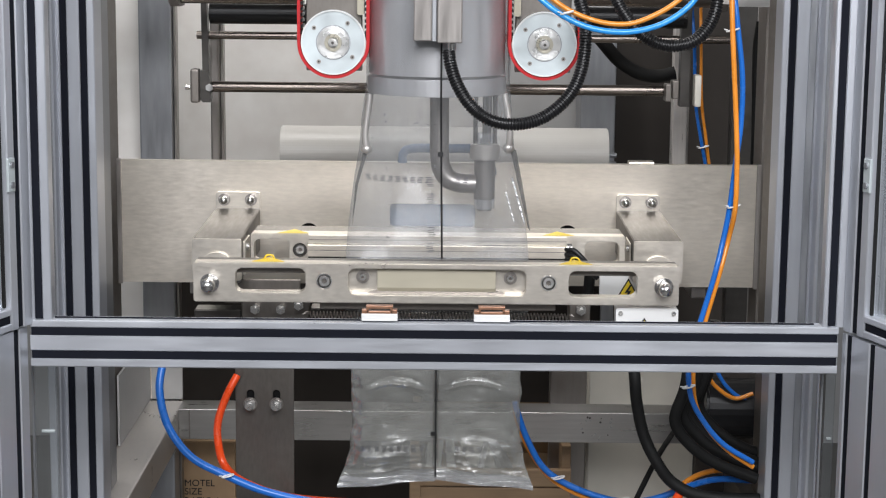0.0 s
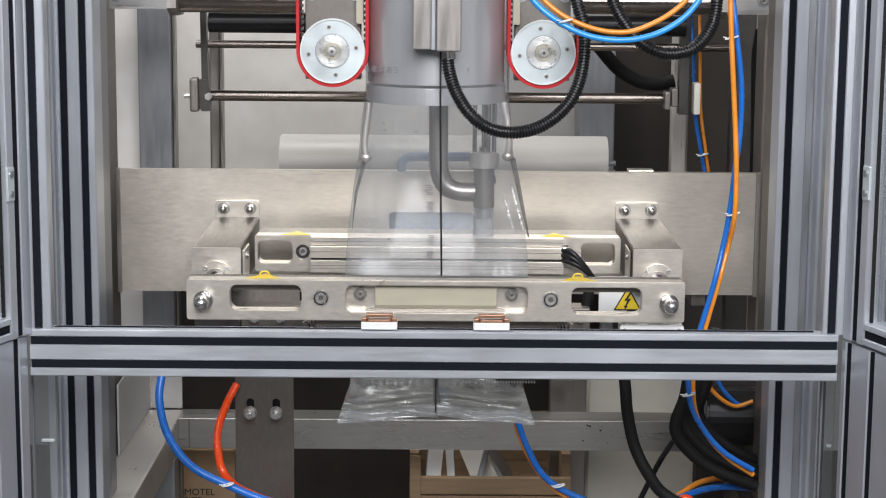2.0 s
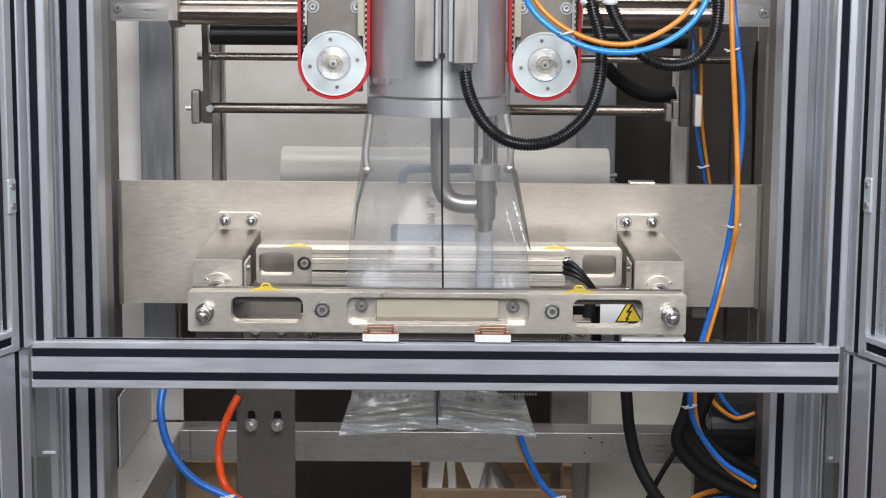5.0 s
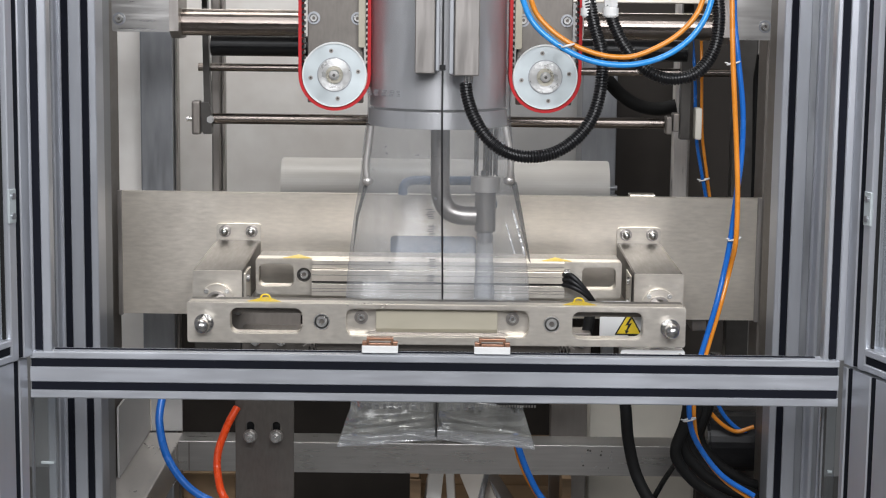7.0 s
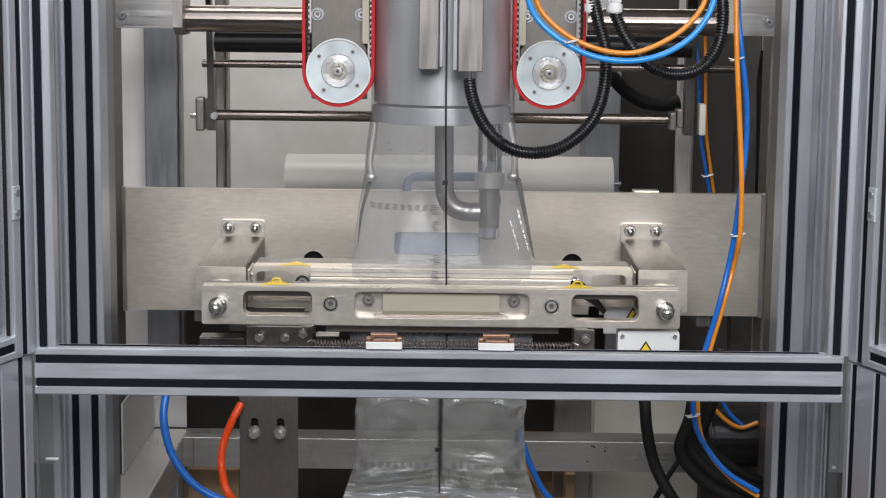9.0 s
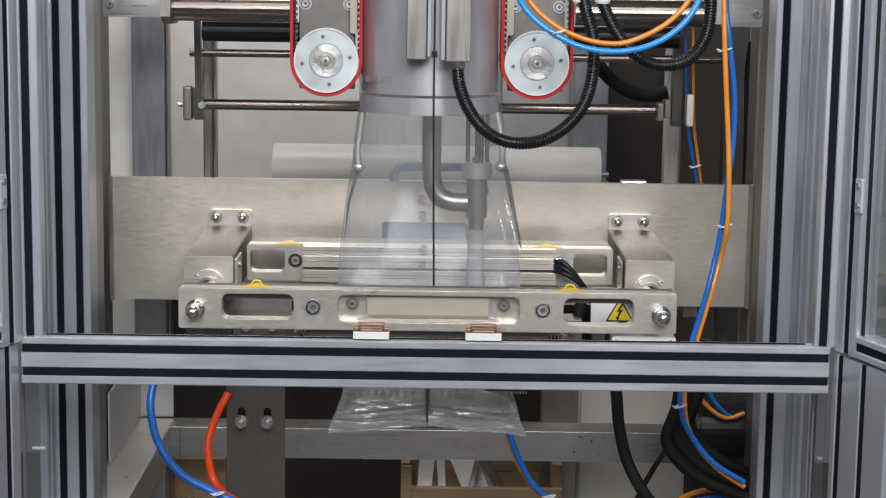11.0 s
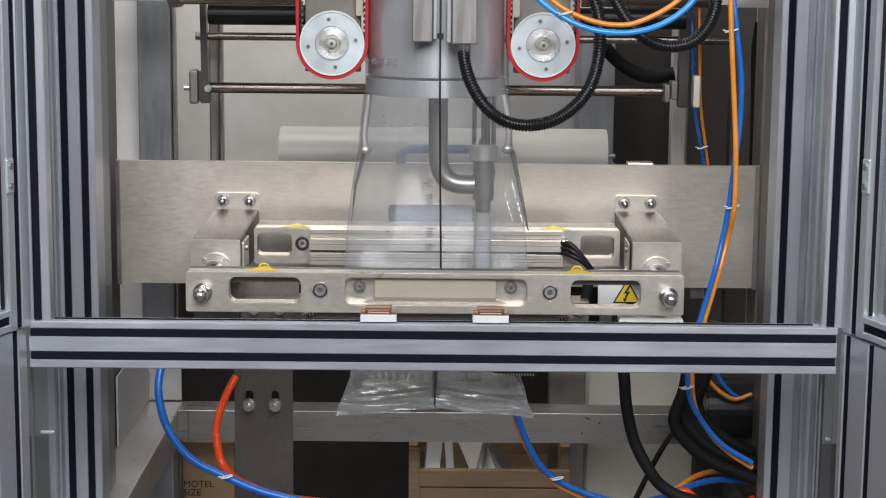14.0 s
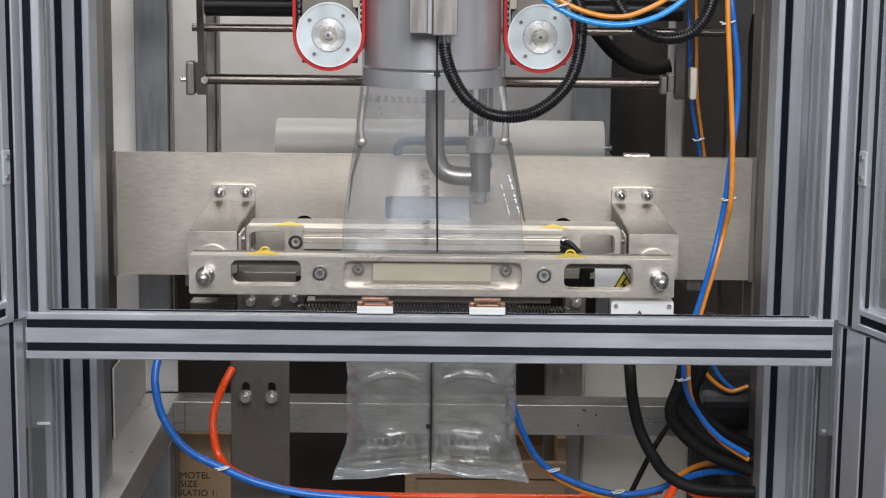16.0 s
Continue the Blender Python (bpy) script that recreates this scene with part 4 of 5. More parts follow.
def bag(seed):
    """A pouch in two halves that meet at the seam; its base is the middle of its lower edge."""
    b = thing("film_bag", (FC, 0.378, BAG_Z), "clear crumpled film pouch with a sealed lower edge", "bag", "pouches")
    halves = []
    for s in (-1, 1):
        bm = B()
        nx, nz = 32, 90
        grid = {}
        for side in (-1, 1):
            for i in range(nx + 1):
                for j in range(nz + 1):
                    fx, fz = i / nx, j / nz
                    w = (TOP_W + (BAG_W - TOP_W) * max(0, 1 - fz / 0.42) ** 1.7) + 0.0035 * noise.noise(Vector((seed, fz * 9, s)))
                    rise = 0.014 * (1 - fx) * (1 - fz) ** 3
                    seal = min(1.0, max(0.0, (fz - 0.055) / 0.2))
                    deep = 0.034 * math.sin(math.pi * min(1, 0.06 + fx * 0.94)) ** 0.6 * seal * (1 - 0.45 * fz) + 0.0009
                    deep += seal * 0.007 * noise.noise(Vector((s * fx * 1.8 + seed, fz * 2.6, side)))
                    deep -= seal * 0.0020 * abs(noise.noise(Vector((fx * 2.2 + seed * 2, fz * 9 - fx * 2.4, side + s)))) ** 0.7
                    deep += (0.0042 if s > 0 else 0.0016) * math.exp(-((fz - 0.37 + 0.09 * fx * fx) / 0.026) ** 2) * min(1, 4 * fx * (1 - fx))
                    arch = fz - 0.80 + 0.55 * (fx - 0.46) ** 2
                    deep += 0.0040 * math.exp(-(arch / 0.011) ** 2) * max(0.0, min(1.0, (0.40 - abs(fx - 0.46)) * 8))
                    deep += 0.0030 * max(0.0, (fx - 0.78) / 0.2) * noise.noise(Vector((seed + fx * 4, fz * 24, side + 5 * s)))
                    for f0, amp in ((0.13, 0.0022), (0.165, -0.0028), (0.205, 0.0018)):
                        deep += amp * math.exp(-((fz - f0 + 0.045 * fx) / 0.011) ** 2) * min(1, 6 * fx)
                    deep += seal * 0.0011 * noise.noise(Vector((fx * 9 + seed, fz * 17 + s, side * 3)))
                    deep -= 0.004 * math.exp(-((fx - 0.93) / 0.04) ** 2) * (0.5 + 0.5 * math.sin(fz * 34 + seed))
                    ripple = 0.0030 * (1 - seal) * noise.noise(Vector((fx * 2.5, fz * 40 + fx * 5 * s, seed))) + 0.004 * (1 - seal) * math.sin(fx * 9 + s)
                    edge = 1.0 if 0 < i < nx else 0.15
                    grid[side, i, j] = bm.verts.new((FC + s * fx * w, 0.378 + side * max(0.0006, deep * edge) + ripple, BAG_Z + rise + fz * BAG_H))
        for side in (-1, 1):
            for i in range(nx):
                for j in range(nz):
                    bm.faces.new((grid[side, i, j], grid[side, i + 1, j], grid[side, i + 1, j + 1], grid[side, i, j + 1])).smooth = True
        half = part("bag_half", bm, BAGFILM, b)
        half.visible_shadow = False
        halves.append(half)
        bm = B()
        g2 = {}
        for i in range(25):
            fx = i / 24
            for j in range(2):
                for side in (-1, 1):
                    w = BAG_W - 0.006 * j
                    g2[i, j, side] = bm.verts.new((FC + s * fx * w, 0.378 + side * 0.0022 + 0.004 * math.sin(fx * 9 + s), BAG_Z - 0.003 + 0.014 * (1 - fx) + 0.019 * j))
        for i in range(24):
            for side in (-1, 1):
                bm.faces.new((g2[i, 0, side], g2[i + 1, 0, side], g2[i + 1, 1, side], g2[i, 1, side])).smooth = True
            bm.faces.new((g2[i, 0, -1], g2[i + 1, 0, -1], g2[i + 1, 0, 1], g2[i, 0, 1]))
        strip = part("bottom_seal", bm, SEAL, half, "flat sealed lower edge")
        strip.visible_shadow = False
        for k in range(9):
            if s > 0 and k > 4:
                continue
            xx = FC + s * (0.022 + 0.0115 * k)
            zz = BAG_Z + 0.072
            bm = B()
            u = math.sin(k * 2.3 + s)
            for q in (-0.0030, -0.0006, 0.0018, 0.0042):
                box(bm, xx - 0.0032 - 0.001 * u, xx + 0.0032 - 0.001 * u * q * 300, zz + q - 0.0005, zz + q + 0.0005, 0.3375, 0.3385, 0)
            part("print_bar", bm, PRINT, half)
    bm = B()
    box(bm, FC - 0.0012, FC + 0.0012, BAG_Z + 0.018, BAG_Z + BAG_H, 0.3705, 0.3725, 0)
    part("seam", bm, INK, b, "thin black seam line")
    bm = B()
    box(bm, FC - 0.0075, FC + 0.0015, BAG_Z + 0.0945, BAG_Z + 0.1015, 0.3345, 0.3360, 0.0004)
    part("register_dot", bm, INK, b)
    return b, halves


BAGS = [bag(k * 3.7) for k in range(3)]

# ---- frame and rollers behind the forming tube ----
top_bar = thing("top_plate", (0, 0.62, 1.4516), "brushed stainless top plate with socket screws", "plate")
for nm, a, sc in (("plate_end", (-0.5478, -0.4492, 1.4508, 1.5557), (-0.5355, 1.4716)), ("plate_end", (0.4575, 0.5339, 1.4489, 1.5629), (0.5223, 1.4711))):
    bm = B()
    plate(bm, rrect(*a, 0.005), [], 0.62, 0.635)
    e = part(nm, bm, GALV, top_bar)
    bm = B()
    plate(bm, disc(*sc, 0.0105), [disc(*sc, 0.0072)], 0.6185, 0.6202)
    part("screw_ring", bm, SHADE_STEEL, e)
    socket_screw(top_bar, sc[0], 0.6195, sc[1], 0.0065)
bm = B()
box(bm, -0.4606, 0.4687, 1.5053, 1.5641, 0.70, 0.79, 0.002)
part("rear_bar", bm, STEEL, top_bar)


def shaft(name, x0, x1, y, z, r, mat, label, parent=None):
    bm = B()
    cyl(bm, ((x0 + x1) / 2, y, z), "x", r, x1 - x0, 28, bev=0.0008)
    return part(name, bm, mat, parent, label)


drive = thing("drive_shaft", (-0.4256, 0.58, 1.4680), "thick polished steel cross shaft with clamp flanges", "shaft")
shaft("shaft_left", -0.4292, -0.2343, 0.58, 1.4686, 0.0214, ROD, "", drive)
shaft("shaft_right", 0.2212, 0.4526, 0.58, 1.4699, 0.0214, ROD, "", drive)
for u in (-0.4404, 0.4362):
    bm = B()
    prism(bm, [(0.53, 1.5292), (0.53, 1.4556), (0.56, 1.4429), (0.62, 1.4429), (0.63, 1.5292)], "x", u, u + 0.015)
    part("clamp_flange", bm, STEEL_DULL, drive, "dull steel clamp flange")
roller = thing("black_roller", (-0.3281, 0.78, 1.4228), "matt black film roller under the shaft", "roller")
shaft("roller_left", -0.4051, -0.2356, 0.78, 1.4238, 0.0179, BLACK, "", roller)
shaft("roller_right", 0.2271, 0.4171, 0.78, 1.4226, 0.0179, BLACK, "", roller)
for v, u0, u1, r, nm in ((1.3853, -0.4307, 0.5041, 0.0070, "upper_rod"), (1.2960, -0.4202, 0.4084, 0.0095, "lower_rod")):
    rod = tagged(shaft("guide_roller", u0, u1, 0.80, v, r, ROD, ""), "long bright steel film guide rod across the machine", "rod", "film guide rods")
arm_l = thing("rod_arm", (-0.4139, 0.790, 1.3731), "dark flat steel arm with a clamp block holding the guide rods", "arm", "guide rod arms")
bm = B()
prism(bm, [(-0.4213, 1.5185), (-0.4126, 1.5185), (-0.4051, 1.2711), (-0.4178, 1.2710)], "y", 0.776, 0.80)
part("flat_arm", bm, DARK_STEEL, arm_l)
bm = B()
prism(bm, [(-0.4222, 1.2760), (-0.4180, 1.2709), (-0.4045, 1.2709), (-0.4045, 1.3075), (-0.4095, 1.3256), (-0.4222, 1.3256)], "y", 0.770, 0.80)
part("clamp_block", bm, DARK_STEEL, arm_l, "dark clamp block")
bm = B()
cyl(bm, (-0.4060, 0.768, 1.2965), "y", 0.0068, 0.006, 6)
part("clamp_bolt", bm, HUB, arm_l)
bm = B()
box(bm, -0.4373, -0.4226, 1.2707, 1.3291, 0.755, 0.785, 0.004)
part("end_block", bm, ARM, arm_l)
bm = B()
cyl(bm, (-0.4409, 0.765, 1.2975), "x", 0.0045, 0.012, 16)
part("end_screw", bm, CHROME, arm_l)
arm_r = thing("rod_arm", (0.4253, 0.790, 1.3500), "dark flat steel arm with a clamp block holding the guide rods", "arm", "guide rod arms")
bm = B()
box(bm, 0.4080, 0.4265, 1.2703, 1.5245, 0.775, 0.80, 0.002)
part("flat_arm", bm, DARK_STEEL, arm_r)
bm = B()
box(bm, 0.4316, 0.4433, 1.2722, 1.3267, 0.755, 0.785, 0.003)
part("end_block", bm, PALE, arm_r, "pale worn end block")
bm = B()
box(bm, 0.3832, 0.3930, 1.2798, 1.3101, 0.765, 0.80, 0.002)
box(bm, 0.3948, 0.4056, 1.2847, 1.3160, 0.765, 0.80, 0.002)
part("clamp_collar", bm, ARM, arm_r)

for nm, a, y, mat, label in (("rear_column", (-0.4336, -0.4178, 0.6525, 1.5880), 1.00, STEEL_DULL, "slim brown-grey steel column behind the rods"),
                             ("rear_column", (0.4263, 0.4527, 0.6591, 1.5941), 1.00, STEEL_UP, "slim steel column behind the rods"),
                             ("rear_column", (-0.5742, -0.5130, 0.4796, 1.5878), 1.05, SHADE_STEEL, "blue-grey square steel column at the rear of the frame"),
                             ("rear_column", (0.5431, 0.5861, 0.4882, 1.5956), 1.05, DARK_STEEL, "dark square steel column at the rear of the frame")):
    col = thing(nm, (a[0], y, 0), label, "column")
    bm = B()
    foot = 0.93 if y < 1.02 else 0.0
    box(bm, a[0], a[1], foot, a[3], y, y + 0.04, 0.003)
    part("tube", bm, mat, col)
    if foot:
        bm = B()
        box(bm, a[0] + 0.001, a[1] - 0.001, foot + 0.02, foot + 0.06, 0.6845, y + 0.001, 0.002)
        part("foot_bracket", bm, STEEL_DULL, col)
    bm = B()
    box(bm, a[1] + 0.001, a[1] + 0.006, foot, a[3], y + 0.02, y + 0.05, 0.001)
    part("edge_lip", bm, STEEL_DULL, col)

# side and back sheets of the machine
bm = B()
box(bm, -0.6386, -0.5818, 0.3, 2.3, 1.12, 1.13, 0.001)
tagged(part("side_sheet", bm, PAINT), "pale side sheet of the machine", "sheet", kind="structure")
bm = B()
box(bm, -0.5996, 0.1000, 0.9840, 2.5, 1.60, 1.61, 0.001)
tagged(part("back_sheet", bm, PAINT), "stained off-white back sheet", "sheet", kind="structure")
# Right part of the back sheet, greyed for the shadow on it.
bm = B()
box(bm, 0.1010, 0.3729, 0.9840, 2.5, 1.60, 1.61, 0.001)
tagged(part("shaded_back_sheet", bm, GREY_SHEET), "back sheet beside the white part, greyed to stand for its shadow", "sheet", kind="structure")
bm = B()
box(bm, 0.3683, 0.8215, 0, 2.5, 1.55, 1.60, 0.001)
box(bm, -0.8330, 0.8949, 0, 0.9732, 1.75, 1.78, 0.001)
tagged(part("dark_back_sheet", bm, DARK), "dark brown sheet at the back", "sheet", kind="structure")
cab = thing("rear_cabinet", (0.3312, 1.500, 1.1597), "grey cabinet standing behind the frame", "cabinet")
bm = B()
box(bm, 0.2876, 0.3612, 1.0688, 1.3895, 1.45, 1.59, 0.003)
part("cabinet_body", bm, SHADE_STEEL, cab)

roll = thing("film_roll", (-0.0058, 1.250, 1.1427), "wide roll of milky film on its axle behind the cross plate", "film roll")
bm = B()
cyl(bm, (0.0021, 1.25, 1.1302), "x", 0.0536, 0.6518, 64, bev=0.002)
part("wound_film", bm, MILKY, roll, "milky white wound film")
for u in (-0.3330, 0.3345):
    if u > 0:
        bm = B()
        cyl(bm, (u, 1.25, 1.1302), "x", 0.005, 0.024, 20)
        part("axle_end", bm, SHADE_STEEL, roll)
    bm = B()
    box(bm, u - 0.012, u + 0.012, 0, 1.0766 if u < 0 else 1.1166, 1.235, 1.265, 0.002)
    part("stand", bm, SHADE_STEEL, roll)
bm = B()
box(bm, 0.3150, 0.3580, 1.1780, 1.1838, 0.6855, 0.715, 0.001)
tagged(part("cable_tray", bm, STEEL), "narrow steel tray on top of the cross plate", "tray")

# ---- lower frame ----
LZ0, LZ1 = 0.6184, 0.6765
rail = thing("lower_rail", (0, 0.95, LZ0), "brushed stainless square rail across the lower frame", "rail")
bm = B()
box(bm, -0.4953, 0.4876, LZ0, LZ1, 0.95, 1.02, 0.0012)
part("square_tube", bm, GALV, rail)
for u in (-0.4740, 0.4642):
    bm = B()
    box(bm, u - 0.0015, u + 0.0015, LZ0 + 0.001, LZ1 - 0.001, 0.949, 0.9515, 0.0005)
    part("weld_seam", bm, STEEL_DULL, rail)
for s, x in ((-1, -0.4953), (1, 0.4876)):
    base = thing("side_rail", (x + s * 0.05, 0.6, LZ0), "stainless side rail of the lower frame running to the back", "rail")
    bm = B()
    box(bm, min(x, x + s * 0.10), max(x, x + s * 0.10), LZ0 - 0.01, LZ1 - 0.004, 0.30, 1.03, 0.003)
    # The right rail's colour is darkened for the shade behind the cables.
    part("square_tube", bm, STEEL_UP if s < 0 else DARK_PLATE, base)
    bm = B()
    box(bm, min(x, x + s * 0.06) , max(x, x + s * 0.06), 0, LZ0 - 0.012, 0.9, 0.96, 0.003)
    part("leg_tube", bm, SHADE_STEEL, base)
random.seed(5)
for k in range(18):
    x, z = random.uniform(0.2643, 0.3228), random.uniform(LZ0 + 0.006, LZ1 - 0.006)
    bm = B()
    ball(bm, (x, 0.9497, z), random.uniform(0.0010, 0.0024), (1, 0.3, 1))
    part("water_spot", bm, WATER if k % 3 else DARK_STEEL, rail, "water spot")
inner = thing("inner_panel", (-0.5587, 0.98, LZ1), "pale steel inner panel folded round the rear column", "panel")
bm = B()
box(bm, -0.5600, -0.4985, LZ1 - 0.003, 0.8000, 1.036, 1.042, 0.001)
part("rear_leaf", bm, GREY_SHEET, inner)
bm = B()
box(bm, -0.5640, -0.5602, LZ1 - 0.003, 0.8000, 0.700, 1.042, 0.001)
part("side_leaf", bm, GREY_SHEET, inner)
bm = B()
box(bm, -0.5601, -0.5578, LZ1 - 0.003, 0.7990, 1.0325, 1.0358, 0.0004)
part("weld_seam", bm, STEEL, inner, "bright weld seam in the corner")

hanger = thing("slotted_plate", (-0.2819, 0.45, 0.6671), "grey steel plate with two slots and bolts below the jaw", "plate")
HX0, HX1 = -0.3290, -0.2358
bm = B()
slots = [rrect(x - 0.0062, x + 0.0062, 0.8094, 0.8400, 0.006) for x in (-0.3050, -0.2635)]
plate(bm, rrect(HX0, HX1, 0.6103, 0.8908, 0.002), slots, 0.45, 0.458)
part("sheet", bm, DARK_PLATE, hanger)
bm = B()
box(bm, HX0 + 0.004, HX1 - 0.004, 0.8003, 0.8515, 0.4585, 0.466, 0.001)
part("backing", bm, BLACK, hanger)
for x in (-0.3051, -0.2636):
    zz = 0.8168
    bm = B()
    cyl(bm, (x, 0.442, zz - 0.001), "y", 0.0055, 0.026, 16, bev=0.001)
    bolt = part("bolt", bm, HUB, hanger, "bright bolt end")
    bm = B()
    cyl(bm, (x, 0.4482, zz), "y", 0.0112, 0.0035, 28, bev=0.0008)
    part("washer", bm, STEEL_DULL, bolt)
    bm = B()
    cyl(bm, (x, 0.4430, zz), "y", 0.0092, 0.0070, 6)
    part("nut", bm, HUB, bolt)
mount = thing("jaw_mount", (-0.2756, 0.40, 0.9655), "dark steel mounting bar with bolts under the jaws", "mounting bar")
bm = B()
box(bm, -0.3150, -0.2090, 0.9521, 0.9960, 0.42, 0.47, 0.002)
part("bar", bm, DARK_PLATE, mount)
# Dark blocks added to stand for the shaded gaps beside the bar.
bm = B()
box(bm, -0.3900, -0.3165, 0.9521, 0.9740, 0.43, 0.47, 0.002)
part("bar", bm, DARK_STEEL, mount, "dark block added for the dark gap beside the bar")
bm = B()
box(bm, -0.2075, -0.1700, 0.9521, 0.9780, 0.43, 0.47, 0.002)
part("bar", bm, DARK_STEEL, mount, "dark block added for the dark gap beside the bar")
bm = B()
box(bm, 0.2000, 0.2330, 0.9562, 0.9960, 0.42, 0.47, 0.002)
part("bar", bm, ARM, mount)
for x, z in ((-0.2925, 0.979), (-0.2525, 0.979), (-0.2245, 0.986), (0.2180, 0.982)):
    bm = B()
    cyl(bm, (x, 0.414, z), "y", 0.0080, 0.012, 6)
    cyl(bm, (x, 0.403, z), "y", 0.0045, 0.012, 14)
    part("bolt", bm, HUB, mount)
# Plate darkened to stand for the dark reflection in the jaw window.
bm = B()
box(bm, -0.3458, -0.2255, 0.9787, 1.0170, 0.46, 0.466, 0.001)
guard = part("guard_plate", bm, ARM, mount, "steel plate behind the jaw window, darkened for a dark reflection")
bm = B()
lathe(bm, -0.3243, 1.0204, ((0.003, 0.449), (0.0075, 0.449), (0.0088, 0.452), (0.0088, 0.4598)))
part("cover_screw", bm, CHROME, guard, "bright screw head")


def coil_spring(sx0, sx1, turns_n):
    spring = thing("coil_spring", (sx0, 0.360, 0.9817), "steel coil spring stretched under the jaws", "spring", "springs under the jaws")
    bm = B()
    pts = []
    for i in range(turns_n * 8 + 1):
        a = 2 * math.pi * i / 8
        pts.append(Vector((sx0 + (sx1 - sx0) * i / (turns_n * 8), 0.36 + 0.0048 * math.cos(a), 0.9820 + 0.0048 * math.sin(a))))
    rg = []
    for i, q in enumerate(pts):
        rad = (q - Vector((q.x, 0.36, 0.9820))).normalized()
        rg.append([bm.verts.new(q + 0.0011 * (rad * c + Vector((1, 0, 0)) * s)) for c, s in ((1, 0), (0, 1), (-1, 0), (0, -1))])
    for a, b in zip(rg, rg[1:]):
        for k in range(4):
            bm.faces.new((a[k], a[(k + 1) % 4], b[(k + 1) % 4], b[k]))
    part("coil", bm, STEEL_DULL, spring)
    for x, d in ((sx0, -1), (sx1, 1)):
        bm = B()
        sweep(bm, [(x, 0.3648, 0.982), (x + d * 0.004, 0.364, 0.985), (x + d * 0.010, 0.362, 0.982)], 0.0012, 8, 4)
        part("hook", bm, STEEL_DULL, spring)


coil_spring(-0.2039, 0.1930, 76)
bm = B()
cx0, cx1, cz = 0.0330, 0.1458, 0.8959
box(bm, cx0, cx1, cz, cz + 0.012, 0.350, 0.356, 0)
strip = part("comb_strip", bm, BLACK, front_jaw, "dark toothed strip under the jaw")
for k in range(26):
    bm = B()
    xx = cx0 + (cx1 - cx0) * (k + 0.5) / 26
    box(bm, xx - 0.0011, xx + 0.0011, cz - 0.004, cz, 0.350, 0.354, 0)
    part("tooth", bm, STEEL_DULL, strip)
bm = B()
prism(bm, [(0.262, 1.0035), (0.262, 0.998), (0.350, 0.998), (0.350, 0.9075), (0.356, 0.9075), (0.356, 1.0035)], "x", 0.080, 0.100)
part("strip_bracket", bm, DARK_STEEL, front_jaw)

# latches on the beam
for u in (-0.0837, 0.0670):
    lt = thing("door_catch", (u, 0.018, BZ1), "white door catch with a copper-brown clip on the crossbeam", "catch", "door catches")
    bm = B()
    w = 0.0242
    box(bm, u - w, u + w, BZ1 + 0.0016, BZ1 + 0.0115, 0.006, 0.024, 0.001)
    part("catch_body", bm, WHITE, lt)
    h = BZ1 + 0.0116
    for nm, a in (("clip_foot", (u - w * 0.98, u - w * 0.62, h, h + 0.005)), ("clip_foot", (u + w * 0.62, u + w * 0.98, h, h + 0.005)),
                  ("clip_side", (u - w * 0.74, u - w * 0.6, h, h + 0.0105)), ("clip_side", (u + w * 0.6, u + w * 0.74, h, h + 0.0105)), ("clip_bar", (u - w * 0.62, u + w * 0.62, h + 0.0065, h + 0.0105)),
                  ("clip_base", (u - w * 0.6, u + w * 0.6, h, h + 0.003))):
        bm = B()
        box(bm, *a, 0.008, 0.020, 0.0006)
        part(nm, bm, COPPER, lt)

# ---- cables and tubes ----


def line(name, pts, r, mat, label, category, seg=12, ribs=0.0):
    bm = B()
    sweep(bm, pts, r, seg, 10, ribs)
    return tagged(part(name, bm, mat), label, category)


def tie(at, r=0.0058):
    """A narrow band round two tubes, with a short tail."""
    x, y, z = at
    bm = B()
    ring = [(x + r * 1.5 * math.cos(2 * math.pi * k / 20), y + r * math.sin(2 * math.pi * k / 20), z + 0.4 * r * math.cos(2 * math.pi * k / 20)) for k in range(21)]
    sweep(bm, ring, 0.0013, 6, 2)
    sweep(bm, [(x - r * 1.4, y - 0.002, z), (x - r * 2.2, y - 0.004, z + 0.001)], 0.0010, 6, 3)
    return tagged(part("cable_tie", bm, WHITE), "white nylon cable tie round the tubes", "cable tie", "cable ties")


line("cable_hose", [(0.2349, 0.250, 1.5120), (0.2386, 0.250, 1.4880), (0.2555, 0.240, 1.4523), (0.2827, 0.230, 1.4208), (0.3166, 0.220, 1.4063), (0.3558, 0.220, 1.4138), (0.3820, 0.230, 1.4448), (0.3902, 0.240, 1.4869), (0.3880, 0.250, 1.5291)], 0.0094, BLACK, "black corrugated cable hose looping above the cross plate", "cable hose", 16, 0.0016)
for u in (0.2043, 0.2358):
    g = thing("cable_gland", (u, 0.25, 1.5055), "white plastic cable gland on top of the hose", "cable gland", "cable glands")
    bm = B()
    cyl(bm, (u, 0.25, 1.4991), "z", 0.0116, 0.0149, 28, bev=0.002)
    cyl(bm, (u, 0.25, 1.5151), "z", 0.0108, 0.0165, 6)
    part("gland_nut", bm, WHITE, g)
line("air_tube", [(0.1139, 0.170, 1.5278), (0.1277, 0.170, 1.4945), (0.1601, 0.165, 1.4646), (0.1985, 0.160, 1.4463), (0.2364, 0.160, 1.4388), (0.2708, 0.160, 1.4429), (0.3163, 0.165, 1.4657), (0.3467, 0.170, 1.4961), (0.3620, 0.180, 1.5295)], 0.0037, ORANGE, "orange plastic air tube hanging in a loop", "air tube")
